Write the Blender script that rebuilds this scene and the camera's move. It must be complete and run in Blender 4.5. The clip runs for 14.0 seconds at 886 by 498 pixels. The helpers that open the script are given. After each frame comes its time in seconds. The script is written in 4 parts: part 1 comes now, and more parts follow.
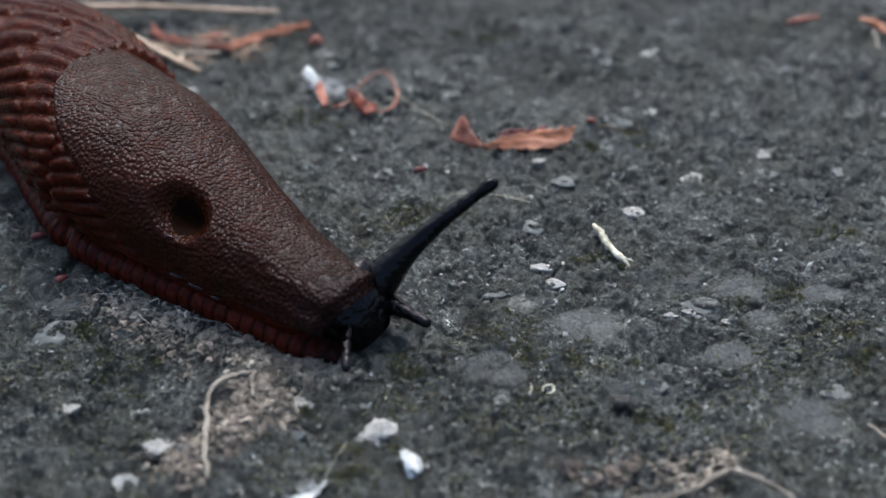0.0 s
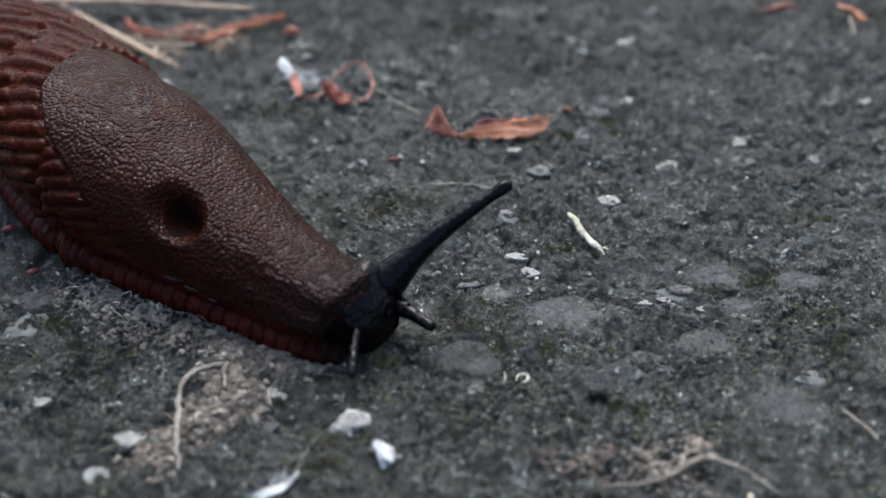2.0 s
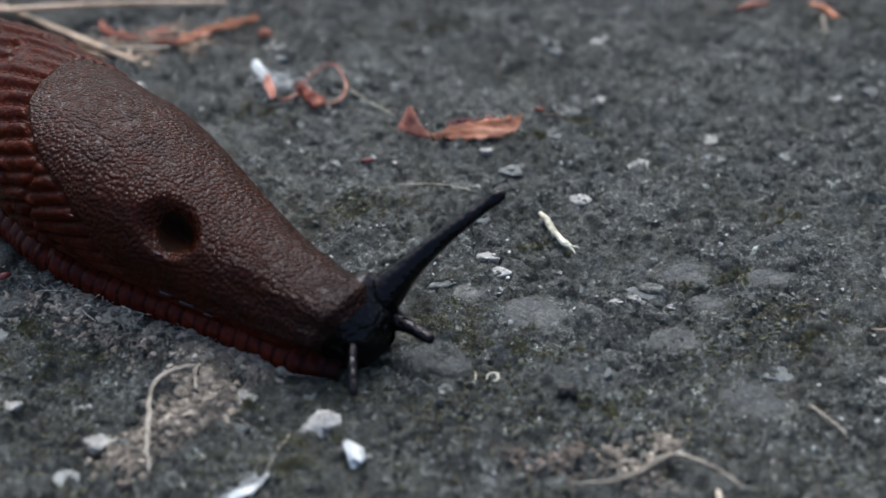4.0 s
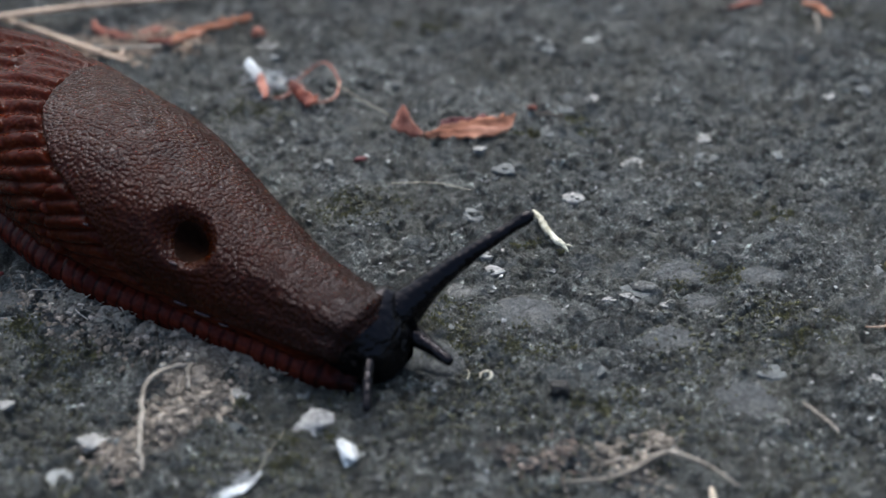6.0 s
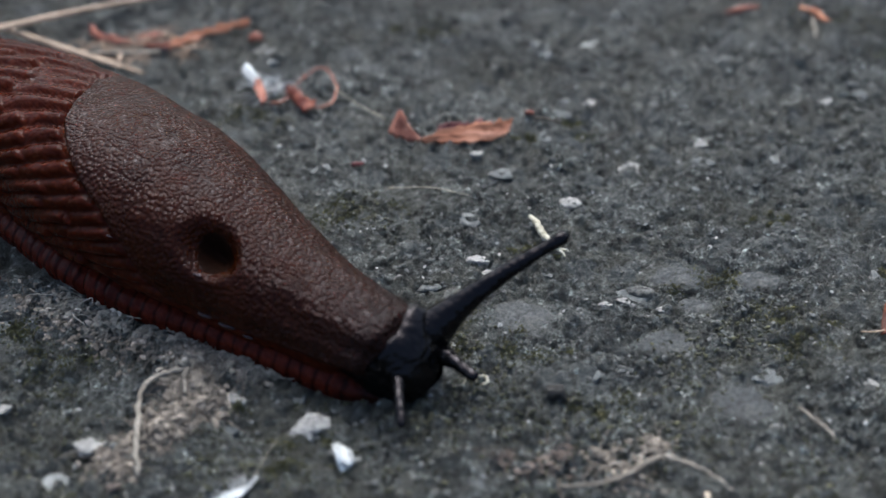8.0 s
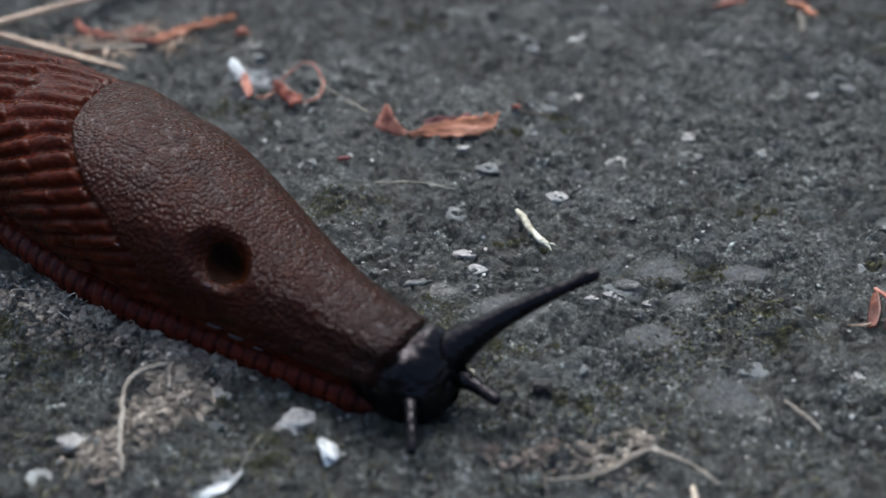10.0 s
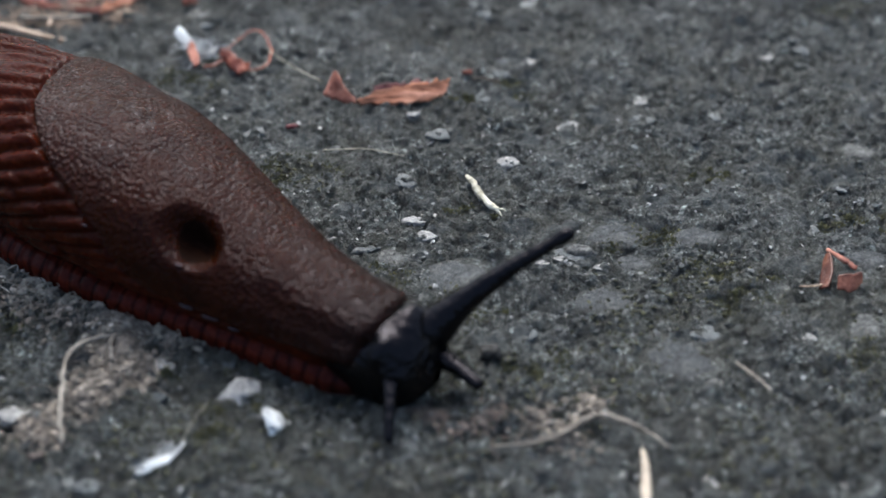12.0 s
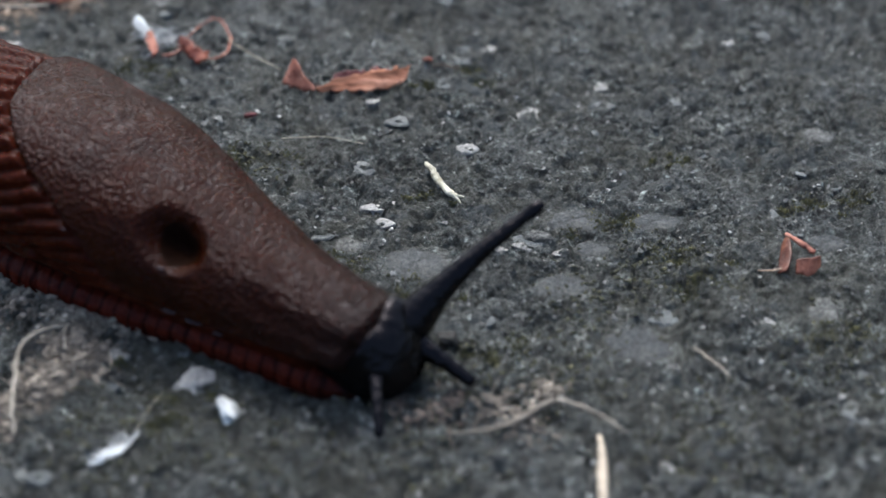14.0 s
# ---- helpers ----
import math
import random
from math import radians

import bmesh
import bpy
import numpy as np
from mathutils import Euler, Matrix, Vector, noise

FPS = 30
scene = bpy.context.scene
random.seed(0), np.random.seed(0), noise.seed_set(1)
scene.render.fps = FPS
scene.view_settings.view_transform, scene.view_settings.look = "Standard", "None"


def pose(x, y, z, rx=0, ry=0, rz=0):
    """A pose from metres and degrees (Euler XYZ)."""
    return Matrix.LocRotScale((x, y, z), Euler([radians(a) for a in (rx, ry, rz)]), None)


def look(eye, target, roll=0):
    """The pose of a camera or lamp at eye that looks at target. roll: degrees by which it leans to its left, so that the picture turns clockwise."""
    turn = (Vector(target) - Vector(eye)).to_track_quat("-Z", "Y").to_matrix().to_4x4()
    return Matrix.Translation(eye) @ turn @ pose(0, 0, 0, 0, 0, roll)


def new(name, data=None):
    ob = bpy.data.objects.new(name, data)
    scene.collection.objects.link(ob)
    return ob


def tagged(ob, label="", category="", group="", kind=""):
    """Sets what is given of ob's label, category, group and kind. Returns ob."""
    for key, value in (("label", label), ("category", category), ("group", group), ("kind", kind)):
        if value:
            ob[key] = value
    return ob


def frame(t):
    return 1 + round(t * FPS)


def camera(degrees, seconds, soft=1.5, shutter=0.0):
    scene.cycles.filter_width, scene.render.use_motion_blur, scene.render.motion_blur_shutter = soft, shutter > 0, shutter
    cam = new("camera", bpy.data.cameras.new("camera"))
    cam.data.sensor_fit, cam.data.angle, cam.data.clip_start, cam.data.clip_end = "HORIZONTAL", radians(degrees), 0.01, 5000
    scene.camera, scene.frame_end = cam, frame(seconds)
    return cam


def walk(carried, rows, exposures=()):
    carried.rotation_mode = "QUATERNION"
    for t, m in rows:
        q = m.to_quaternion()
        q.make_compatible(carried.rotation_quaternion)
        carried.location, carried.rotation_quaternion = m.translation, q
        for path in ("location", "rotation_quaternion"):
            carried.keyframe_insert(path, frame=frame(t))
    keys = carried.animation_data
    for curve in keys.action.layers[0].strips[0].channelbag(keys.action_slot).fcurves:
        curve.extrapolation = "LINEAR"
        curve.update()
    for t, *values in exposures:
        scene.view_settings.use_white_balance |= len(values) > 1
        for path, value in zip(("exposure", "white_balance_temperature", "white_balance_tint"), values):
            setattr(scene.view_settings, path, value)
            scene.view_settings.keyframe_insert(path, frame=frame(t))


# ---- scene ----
cam = camera(35.0, 14.0, soft=1.4)
# Close-up lens with a shallow focus on the animal.
cam.data.dof.use_dof = True
cam.data.dof.focus_distance = 0.1405
cam.data.dof.aperture_fstop = 19.5

PATH = [  # seconds, x, y, z in metres, yaw, pitch, roll about the line of sight
    (0.0, -0.00005, 0.00005, 0.08585, -0.146, -35.992, 0.362),
    (0.5, -0.00011, 0.00031, 0.08543, -0.060, -35.992, 0.342),
    (1.0, 0.00032, 0.00058, 0.08497, -0.055, -36.215, 0.206),
    (1.5, 0.00169, 0.00036, 0.08504, -0.396, -36.266, 0.018),
    (2.0, 0.00152, 0.00020, 0.08502, -0.676, -36.171, 0.181),
    (2.5, 0.00174, 0.00020, 0.08523, -0.637, -36.111, 0.098),
    (3.0, 0.00216, 0.00018, 0.08524, -0.600, -36.136, 0.043),
    (3.5, 0.00223, 0.00013, 0.08509, -0.755, -36.120, 0.068),
    (4.0, 0.00343, -0.00018, 0.08525, -1.166, -36.158, -0.046),
    (6.5, 0.00362, -0.00026, 0.08506, -1.417, -36.138, 0.006),
    (7.0, 0.00363, -0.00024, 0.08509, -1.411, -36.086, 0.000),
    (7.5, 0.00386, -0.00039, 0.08523, -1.369, -35.972, -0.023),
    (10.0, 0.00463, -0.00027, 0.08470, -1.783, -36.070, 0.124),
    (10.5, 0.00537, 0.00009, 0.08358, -2.355, -36.391, 0.229),
    (11.0, 0.00629, 0.00034, 0.08303, -2.716, -36.682, 0.133),
    (11.5, 0.00690, 0.00042, 0.08282, -2.955, -36.931, 0.141),
    (12.0, 0.00705, 0.00051, 0.08245, -3.163, -36.902, 0.157),
    (12.5, 0.00794, 0.00053, 0.08241, -3.302, -37.046, 0.067),
    (13.0, 0.00859, 0.00057, 0.08183, -3.590, -37.075, 0.015),
    (13.5, 0.00881, 0.00078, 0.08151, -3.882, -37.248, 0.072),
    (14.0, 0.00912, 0.00065, 0.08159, -4.215, -37.194, 0.327),
]
walk(cam, [(t, pose(x, y, z, 90 + pitch, 0, yaw) @ pose(0, 0, 0, 0, 0, roll)) for t, x, y, z, yaw, pitch, roll in PATH],
     exposures=[(0.0, -0.60, 5680, 5), (14.0, -0.60, 5680, 5)])

# ---- light: a dull overcast evening, brighter towards the far side ----
world = bpy.data.worlds.new("world")
scene.world = world
world.use_nodes = True
wn = world.node_tree.nodes
sky = wn.new("ShaderNodeTexSky")
sky.sky_type = "NISHITA"
sky.sun_disc = False
sky.sun_elevation = radians(58.0)
sky.sun_rotation = radians(-3.0)
sky.air_density, sky.dust_density, sky.ozone_density = 1.0, 9.0, 0.5
wn["Background"].inputs["Strength"].default_value = 0.40
world.node_tree.links.new(sky.outputs["Color"], wn["Background"].inputs["Color"])

sun = new("sun", bpy.data.lights.new("sun", "SUN"))
sun.data.energy, sun.data.angle, sun.data.color = 0.75, radians(13), (0.89, 0.93, 1.0)
sun.matrix_world = look((-0.078, 1.498, 2.40), (0, 0, 0))

MM = 0.001


# ---- materials ----
def material(name, build):
    """A node material; build(nodes, link, bsdf) sets it up."""
    m = bpy.data.materials.new(name)
    m.use_nodes = True
    nodes, links = m.node_tree.nodes, m.node_tree.links
    build(nodes, links.new, nodes["Principled BSDF"])
    return m


def coords(nodes):
    return nodes.new("ShaderNodeTexCoord").outputs["Object"]


def noise_tex(nodes, link, scale, detail=4.0, rough=0.6, vector=None):
    n = nodes.new("ShaderNodeTexNoise")
    n.inputs["Scale"].default_value, n.inputs["Detail"].default_value, n.inputs["Roughness"].default_value = scale, detail, rough
    link(vector or coords(nodes), n.inputs["Vector"])
    return n.outputs["Fac"]


def ramp(nodes, link, fac, *stops):
    r = nodes.new("ShaderNodeValToRGB")
    e = r.color_ramp.elements
    e[0].position, e[0].color = stops[0][0], (*stops[0][1], 1)
    e[1].position, e[1].color = stops[-1][0], (*stops[-1][1], 1)
    for p, c in stops[1:-1]:
        k = e.new(p)
        k.color = (*c, 1)
    link(fac, r.inputs["Fac"])
    return r.outputs["Color"]


def blend(nodes, link, fac, a, b, kind="MIX"):
    m = nodes.new("ShaderNodeMix")
    m.data_type, m.blend_type = "RGBA", kind
    for socket, value in ((m.inputs["Factor"], fac), (m.inputs["A"], a), (m.inputs["B"], b)):
        if isinstance(value, (float, int)):
            socket.default_value = value
        elif isinstance(value, tuple):
            socket.default_value = (*value, 1)
        else:
            link(value, socket)
    return m.outputs["Result"]


def bump(nodes, link, height, distance, strength=1.0, normal=None):
    b = nodes.new("ShaderNodeBump")
    b.inputs["Distance"].default_value, b.inputs["Strength"].default_value = distance, strength
    link(height, b.inputs["Height"])
    if normal:
        link(normal, b.inputs["Normal"])
    return b.outputs["Normal"]


def cells(nodes, link, scale, vector=None, feature="F1"):
    v = nodes.new("ShaderNodeTexVoronoi")
    v.feature = feature
    v.inputs["Scale"].default_value = scale
    link(vector or coords(nodes), v.inputs["Vector"])
    return v


def asphalt(nodes, link, bsdf):
    """Bitumen worn down to the flush tops of its aggregate, with silt and algae in patches."""
    v = coords(nodes)
    warp = nodes.new("ShaderNodeTexNoise")
    warp.inputs["Scale"].default_value, warp.inputs["Detail"].default_value = 650, 3
    link(v, warp.inputs["Vector"])
    bent = blend(nodes, link, 0.0016, v, warp.outputs["Color"], "LINEAR_LIGHT")
    broad = noise_tex(nodes, link, 75, 5, 0.65)
    mid = noise_tex(nodes, link, 520, 6, 0.72)
    fine = noise_tex(nodes, link, 2100, 5, 0.75)
    big = cells(nodes, link, 330, bent)
    small = cells(nodes, link, 900, bent)
    # matrix: bitumen, sand and silt
    tone = ramp(nodes, link, big.outputs["Color"], (0.15, (0.094, 0.101, 0.100)), (0.55, (0.136, 0.144, 0.142)), (0.92, (0.190, 0.196, 0.190)))
    speck = ramp(nodes, link, small.outputs["Color"], (0.1, (0.40, 0.41, 0.41)), (0.6, (1.0, 1.0, 1.0)), (0.95, (2.2, 2.2, 2.15)))
    col = blend(nodes, link, 0.8, tone, speck, "MULTIPLY")
    sand = ramp(nodes, link, cells(nodes, link, 2100, bent).outputs["Color"], (0.08, (0.25, 0.25, 0.25)), (0.35, (0.85, 0.85, 0.85)),
                (0.80, (1.15, 1.15, 1.15)), (0.97, (4.2, 4.2, 4.1)))
    col = blend(nodes, link, 0.85, col, sand, "MULTIPLY")
    grain = ramp(nodes, link, fine, (0.38, (0.16, 0.16, 0.16)), (0.52, (0.95, 0.95, 0.95)), (0.66, (2.8, 2.8, 2.8)))
    col = blend(nodes, link, 0.9, col, grain, "MULTIPLY")
    patch = ramp(nodes, link, mid, (0.36, (0.42, 0.43, 0.42)), (0.50, (0.95, 0.95, 0.95)), (0.64, (1.42, 1.42, 1.40)))
    col = blend(nodes, link, 0.75, col, patch, "MULTIPLY")
    silt = ramp(nodes, link, broad, (0.42, (0, 0, 0)), (0.64, (0.62, 0.62, 0.62)))
    col = blend(nodes, link, silt, col, ramp(nodes, link, mid, (0.35, (0.040, 0.038, 0.022)), (0.62, (0.150, 0.142, 0.110))))
    # flush faces of larger stones, smooth and bluish grey
    flat = cells(nodes, link, 235, bent)
    pick = ramp(nodes, link, flat.outputs["Color"], (0.60, (0, 0, 0)), (0.64, (1, 1, 1)))
    core = ramp(nodes, link, flat.outputs["Distance"], (0.36, (1, 1, 1)), (0.46, (0, 0, 0)))
    face = blend(nodes, link, 1.0, pick, core, "MULTIPLY")
    face = blend(nodes, link, 1.0, face, ramp(nodes, link, mid, (0.36, (0.1, 0.1, 0.1)), (0.48, (0.85, 0.85, 0.85))), "MULTIPLY")
    stone = ramp(nodes, link, flat.outputs["Color"], (0.62, (0.105, 0.116, 0.120)), (0.80, (0.150, 0.160, 0.162)), (0.97, (0.235, 0.24, 0.235)))
    stone = blend(nodes, link, 0.6, stone, ramp(nodes, link, fine, (0.35, (0.6, 0.6, 0.6)), (0.65, (1.4, 1.4, 1.4))), "MULTIPLY")
    col = blend(nodes, link, face, col, stone)
    col = blend(nodes, link, 1.0, col, (0.80, 0.85, 0.855), "MULTIPLY")
    link(col, bsdf.inputs["Base Color"])
    bsdf.inputs["Roughness"].default_value, bsdf.inputs["Specular IOR Level"].default_value = 0.45, 0.5
    n = bump(nodes, link, mid, 0.0014)
    n = bump(nodes, link, small.outputs["Distance"], 0.0004, 0.7, n)
    link(bump(nodes, link, fine, 0.0018, 1.0, n), bsdf.inputs["Normal"])


def mineral(dark, light, rough=0.7, island=False):
    """Stone whose tone differs from piece to piece."""
    def build(nodes, link, bsdf):
        if island:
            pick = nodes.new("ShaderNodeNewGeometry").outputs["Random Per Island"]
        else:
            pick = nodes.new("ShaderNodeObjectInfo").outputs["Random"]
        mid = [(a + b) * 0.33 for a, b in zip(dark, light)]
        tone = ramp(nodes, link, pick, (0.0, dark), (0.90, tuple(mid)), (1.0, light))
        fine = noise_tex(nodes, link, 1700, 5, 0.7)
        grain = ramp(nodes, link, fine, (0.3, (0.5, 0.5, 0.5)), (0.5, (1, 1, 1)), (0.72, (1.7, 1.7, 1.66)))
        link(blend(nodes, link, 1.0, tone, grain, "MULTIPLY"), bsdf.inputs["Base Color"])
        bsdf.inputs["Roughness"].default_value = rough
        link(bump(nodes, link, fine, 0.0004), bsdf.inputs["Normal"])
    return build


def worn_stone(dark, light):
    """A large stone worn flush: speckled, scratched and dusty."""
    def build(nodes, link, bsdf):
        tone = ramp(nodes, link, nodes.new("ShaderNodeObjectInfo").outputs["Random"], (0.0, dark), (1.0, light))
        mid, fine = noise_tex(nodes, link, 420, 6, 0.72), noise_tex(nodes, link, 2100, 5, 0.75)
        col = blend(nodes, link, 1.0, tone, ramp(nodes, link, mid, (0.36, (0.55, 0.56, 0.55)), (0.62, (1.3, 1.3, 1.3))), "MULTIPLY")
        col = blend(nodes, link, 0.8, col, ramp(nodes, link, fine, (0.36, (0.3, 0.3, 0.3)), (0.52, (0.95, 0.95, 0.95)), (0.68, (2.4, 2.4, 2.35))), "MULTIPLY")
        dust = ramp(nodes, link, noise_tex(nodes, link, 260, 5, 0.7), (0.50, (0, 0, 0)), (0.62, (0.7, 0.7, 0.7)))
        col = blend(nodes, link, dust, col, ramp(nodes, link, fine, (0.38, (0.03, 0.031, 0.026)), (0.60, (0.135, 0.138, 0.125))))
        link(col, bsdf.inputs["Base Color"])
        bsdf.inputs["Roughness"].default_value, bsdf.inputs["Specular IOR Level"].default_value = 0.5, 0.8
        link(bump(nodes, link, fine, 0.0009, 1.0, bump(nodes, link, mid, 0.0010)), bsdf.inputs["Normal"])
    return build


def litter(dark, mid, light, scale=900, rough=0.7, stretch=None, depth=0.0003):
    """Dry plant matter: fibres along one way, blotched."""
    def build(nodes, link, bsdf):
        v = coords(nodes)
        if stretch:
            mp = nodes.new("ShaderNodeMapping")
            mp.inputs["Scale"].default_value = stretch
            link(v, mp.inputs["Vector"])
            v = mp.outputs["Vector"]
        fibre = noise_tex(nodes, link, scale, 4, 0.65, v)
        blotch = noise_tex(nodes, link, 260, 3, 0.5)
        col = ramp(nodes, link, fibre, (0.3, dark), (0.5, mid), (0.72, light))
        shade = ramp(nodes, link, blotch, (0.35, (0.62, 0.58, 0.55)), (0.65, (1.15, 1.12, 1.1)))
        link(blend(nodes, link, 1.0, col, shade, "MULTIPLY"), bsdf.inputs["Base Color"])
        bsdf.inputs["Roughness"].default_value = rough
        link(bump(nodes, link, fibre, depth), bsdf.inputs["Normal"])
    return build


def skin(dark, light, grain_scale, grain_depth, rough, specular=0.35, flesh_share=0.0, neck=None, ticks=0.0):
    """Moist slug skin: mottled pigment over flesh, round warts in close rows, under a thin film of slime."""
    def build(nodes, link, bsdf):
        v = coords(nodes)
        warp = nodes.new("ShaderNodeTexNoise")
        warp.inputs["Scale"].default_value, warp.inputs["Detail"].default_value = 500, 2
        link(v, warp.inputs["Vector"])
        bent = blend(nodes, link, 0.0004, v, warp.outputs["Color"], "LINEAR_LIGHT")
        bead = cells(nodes, link, grain_scale, bent)
        bead.inputs["Randomness"].default_value = 0.75
        dome = ramp(nodes, link, bead.outputs["Distance"], (0.0, (1, 1, 1)), (0.16, (0.94, 0.94, 0.94)), (0.36, (0.70, 0.70, 0.70)), (0.58, (0.36, 0.36, 0.36)), (0.95, (0.0, 0.0, 0.0)))
        mottle = noise_tex(nodes, link, 300, 6, 0.7)
        col = ramp(nodes, link, mottle, (0.33, dark), (0.67, light))
        # creases between the warts are darkened in the colour itself, along with the bump
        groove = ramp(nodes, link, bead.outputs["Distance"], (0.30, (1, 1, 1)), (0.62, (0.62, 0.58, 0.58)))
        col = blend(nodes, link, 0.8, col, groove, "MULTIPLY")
        if ticks:  # dark upright lines on the edge of the foot
            wave = nodes.new("ShaderNodeTexWave")
            wave.inputs["Scale"].default_value, wave.inputs["Distortion"].default_value = ticks, 3.0
            wave.inputs["Detail"].default_value, wave.inputs["Detail Scale"].default_value = 2.0, 2.0
            link(v, wave.inputs["Vector"])
            col = blend(nodes, link, 0.7, col, ramp(nodes, link, wave.outputs["Fac"], (0.04, (0.16, 0.2, 0.25)), (0.30, (1, 1, 1))), "MULTIPLY")
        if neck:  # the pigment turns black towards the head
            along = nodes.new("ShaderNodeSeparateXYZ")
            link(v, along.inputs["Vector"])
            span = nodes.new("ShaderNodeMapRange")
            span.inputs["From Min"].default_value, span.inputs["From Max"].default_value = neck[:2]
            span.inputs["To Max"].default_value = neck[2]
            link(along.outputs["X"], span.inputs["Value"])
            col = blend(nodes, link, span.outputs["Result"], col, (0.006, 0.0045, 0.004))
        link(col, bsdf.inputs["Base Color"])
        if flesh_share:
            bsdf.inputs["Subsurface Weight"].default_value = flesh_share
            bsdf.inputs["Subsurface Radius"].default_value = (1.0, 0.28, 0.16)
            bsdf.inputs["Subsurface Scale"].default_value = 0.0012
        fine = noise_tex(nodes, link, 2600, 3, 0.6)
        link(ramp(nodes, link, fine, (0.3, (rough - 0.02,) * 3), (0.7, (rough + 0.04,) * 3)), bsdf.inputs["Roughness"])
        bsdf.inputs["Specular IOR Level"].default_value = specular
        bsdf.inputs["Specular Tint"].default_value = (0.88, 0.83, 0.97, 1.0)
        # the warts stand up in some places and lie flat in others
        relief = ramp(nodes, link, noise_tex(nodes, link, 110, 3, 0.5), (0.34, (0.7, 0.7, 0.7)), (0.62, (1, 1, 1)))
        n = bump(nodes, link, blend(nodes, link, 1.0, dome, relief, "MULTIPLY"), grain_depth)
        link(bump(nodes, link, fine, 0.00005, 0.12, n), bsdf.inputs["Normal"])
    return build


MAT = {
    "asphalt": material("asphalt", asphalt),
    "aggregate": material("aggregate", mineral((0.088, 0.100, 0.103), (0.25, 0.265, 0.262))),
    "grit": material("grit", mineral((0.038, 0.043, 0.044), (0.46, 0.475, 0.468), island=True)),
    "pale_stone": material("pale_stone", mineral((0.27, 0.27, 0.26), (0.48, 0.48, 0.47))),
    "white_stone": material("white_stone", mineral((0.34, 0.34, 0.33), (0.56, 0.56, 0.55))),
    "dark_stone": material("dark_stone", mineral((0.012, 0.012, 0.012), (0.03, 0.03, 0.028), 0.55)),
    "chalk": material("chalk", litter((0.46, 0.51, 0.54), (0.60, 0.66, 0.69), (0.72, 0.78, 0.81), 700, 0.45)),
    "bark": material("bark", litter((0.09, 0.036, 0.020), (0.40, 0.165, 0.090), (0.72, 0.40, 0.27), 420, 0.8, (0.35, 2.2, 2.2), 0.0004)),
    "bark_skin": material("bark_skin", litter((0.15, 0.05, 0.036), (0.33, 0.125, 0.085), (0.50, 0.26, 0.19), 500, 0.7)),
    "scale_leaf": material("scale_leaf", litter((0.10, 0.022, 0.012), (0.215, 0.050, 0.025), (0.42, 0.165, 0.095), 600, 0.40)),
    "wine": material("wine", litter((0.07, 0.012, 0.016), (0.14, 0.028, 0.032), (0.24, 0.08, 0.08), 700, 0.6)),
    "straw": material("straw", litter((0.30, 0.22, 0.15), (0.46, 0.36, 0.27), (0.62, 0.52, 0.42), 900, 0.6, (3, 3, 0.6))),
    "pale_wood": material("pale_wood", litter((0.40, 0.35, 0.27), (0.58, 0.52, 0.42), (0.72, 0.66, 0.56), 900, 0.6, (3, 0.6, 3))),
    "rust_leaf": material("rust_leaf", litter((0.055, 0.015, 0.008), (0.115, 0.032, 0.015), (0.27, 0.115, 0.07), 600, 0.42)),
    "root": material("root", litter((0.11, 0.10, 0.085), (0.22, 0.205, 0.175), (0.36, 0.34, 0.30), 800, 0.8)),
    "twig_pale": material("twig_pale", litter((0.34, 0.33, 0.24), (0.52, 0.52, 0.42), (0.68, 0.68, 0.58), 1200, 0.7)),
    "crumb": material("crumb", mineral((0.135, 0.118, 0.098), (0.50, 0.44, 0.37), 0.85, True)),
    "silt": material("silt", mineral((0.20, 0.185, 0.150), (0.66, 0.61, 0.52), 0.9, True)),
    "moss": material("moss", mineral((0.082, 0.082, 0.038), (0.27, 0.26, 0.12), 0.85, True)),
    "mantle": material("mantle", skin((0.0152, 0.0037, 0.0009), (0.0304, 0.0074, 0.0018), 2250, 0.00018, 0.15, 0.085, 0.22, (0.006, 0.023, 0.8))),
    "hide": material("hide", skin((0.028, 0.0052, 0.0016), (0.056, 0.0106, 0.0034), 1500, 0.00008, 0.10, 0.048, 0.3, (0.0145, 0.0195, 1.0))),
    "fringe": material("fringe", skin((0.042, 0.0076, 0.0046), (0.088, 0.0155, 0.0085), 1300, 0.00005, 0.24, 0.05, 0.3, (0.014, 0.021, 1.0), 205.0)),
    "black_skin": material("black_skin", skin((0.0018, 0.0019, 0.0019), (0.0035, 0.0037, 0.0036), 1300, 0.00010, 0.11, 0.19)),
    # the pore's inner shade, painted as a near-black brown
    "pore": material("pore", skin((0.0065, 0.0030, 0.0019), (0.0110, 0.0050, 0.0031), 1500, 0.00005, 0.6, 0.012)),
    # gloss for the beads added as wet glints
    "slime": material("slime", skin((0.020, 0.006, 0.004), (0.034, 0.010, 0.006), 900, 0.00002, 0.08, 0.6)),
    "moss_shade_film": material("moss_shade_film", mineral((0.045, 0.048, 0.030), (0.15, 0.15, 0.088), 0.9, True)),
    "flush_stone": material("flush_stone", worn_stone((0.060, 0.068, 0.072), (0.108, 0.118, 0.122))),
    "pale_flush_stone": material("pale_flush_stone", worn_stone((0.13, 0.136, 0.130), (0.20, 0.205, 0.195))),
    "paper": material("paper", litter((0.085, 0.070, 0.060), (0.155, 0.128, 0.110), (0.27, 0.225, 0.195), 900, 0.8)),
    "dark_twig": material("dark_twig", litter((0.030, 0.024, 0.018), (0.055, 0.042, 0.032), (0.10, 0.08, 0.06), 900, 0.7)),
}


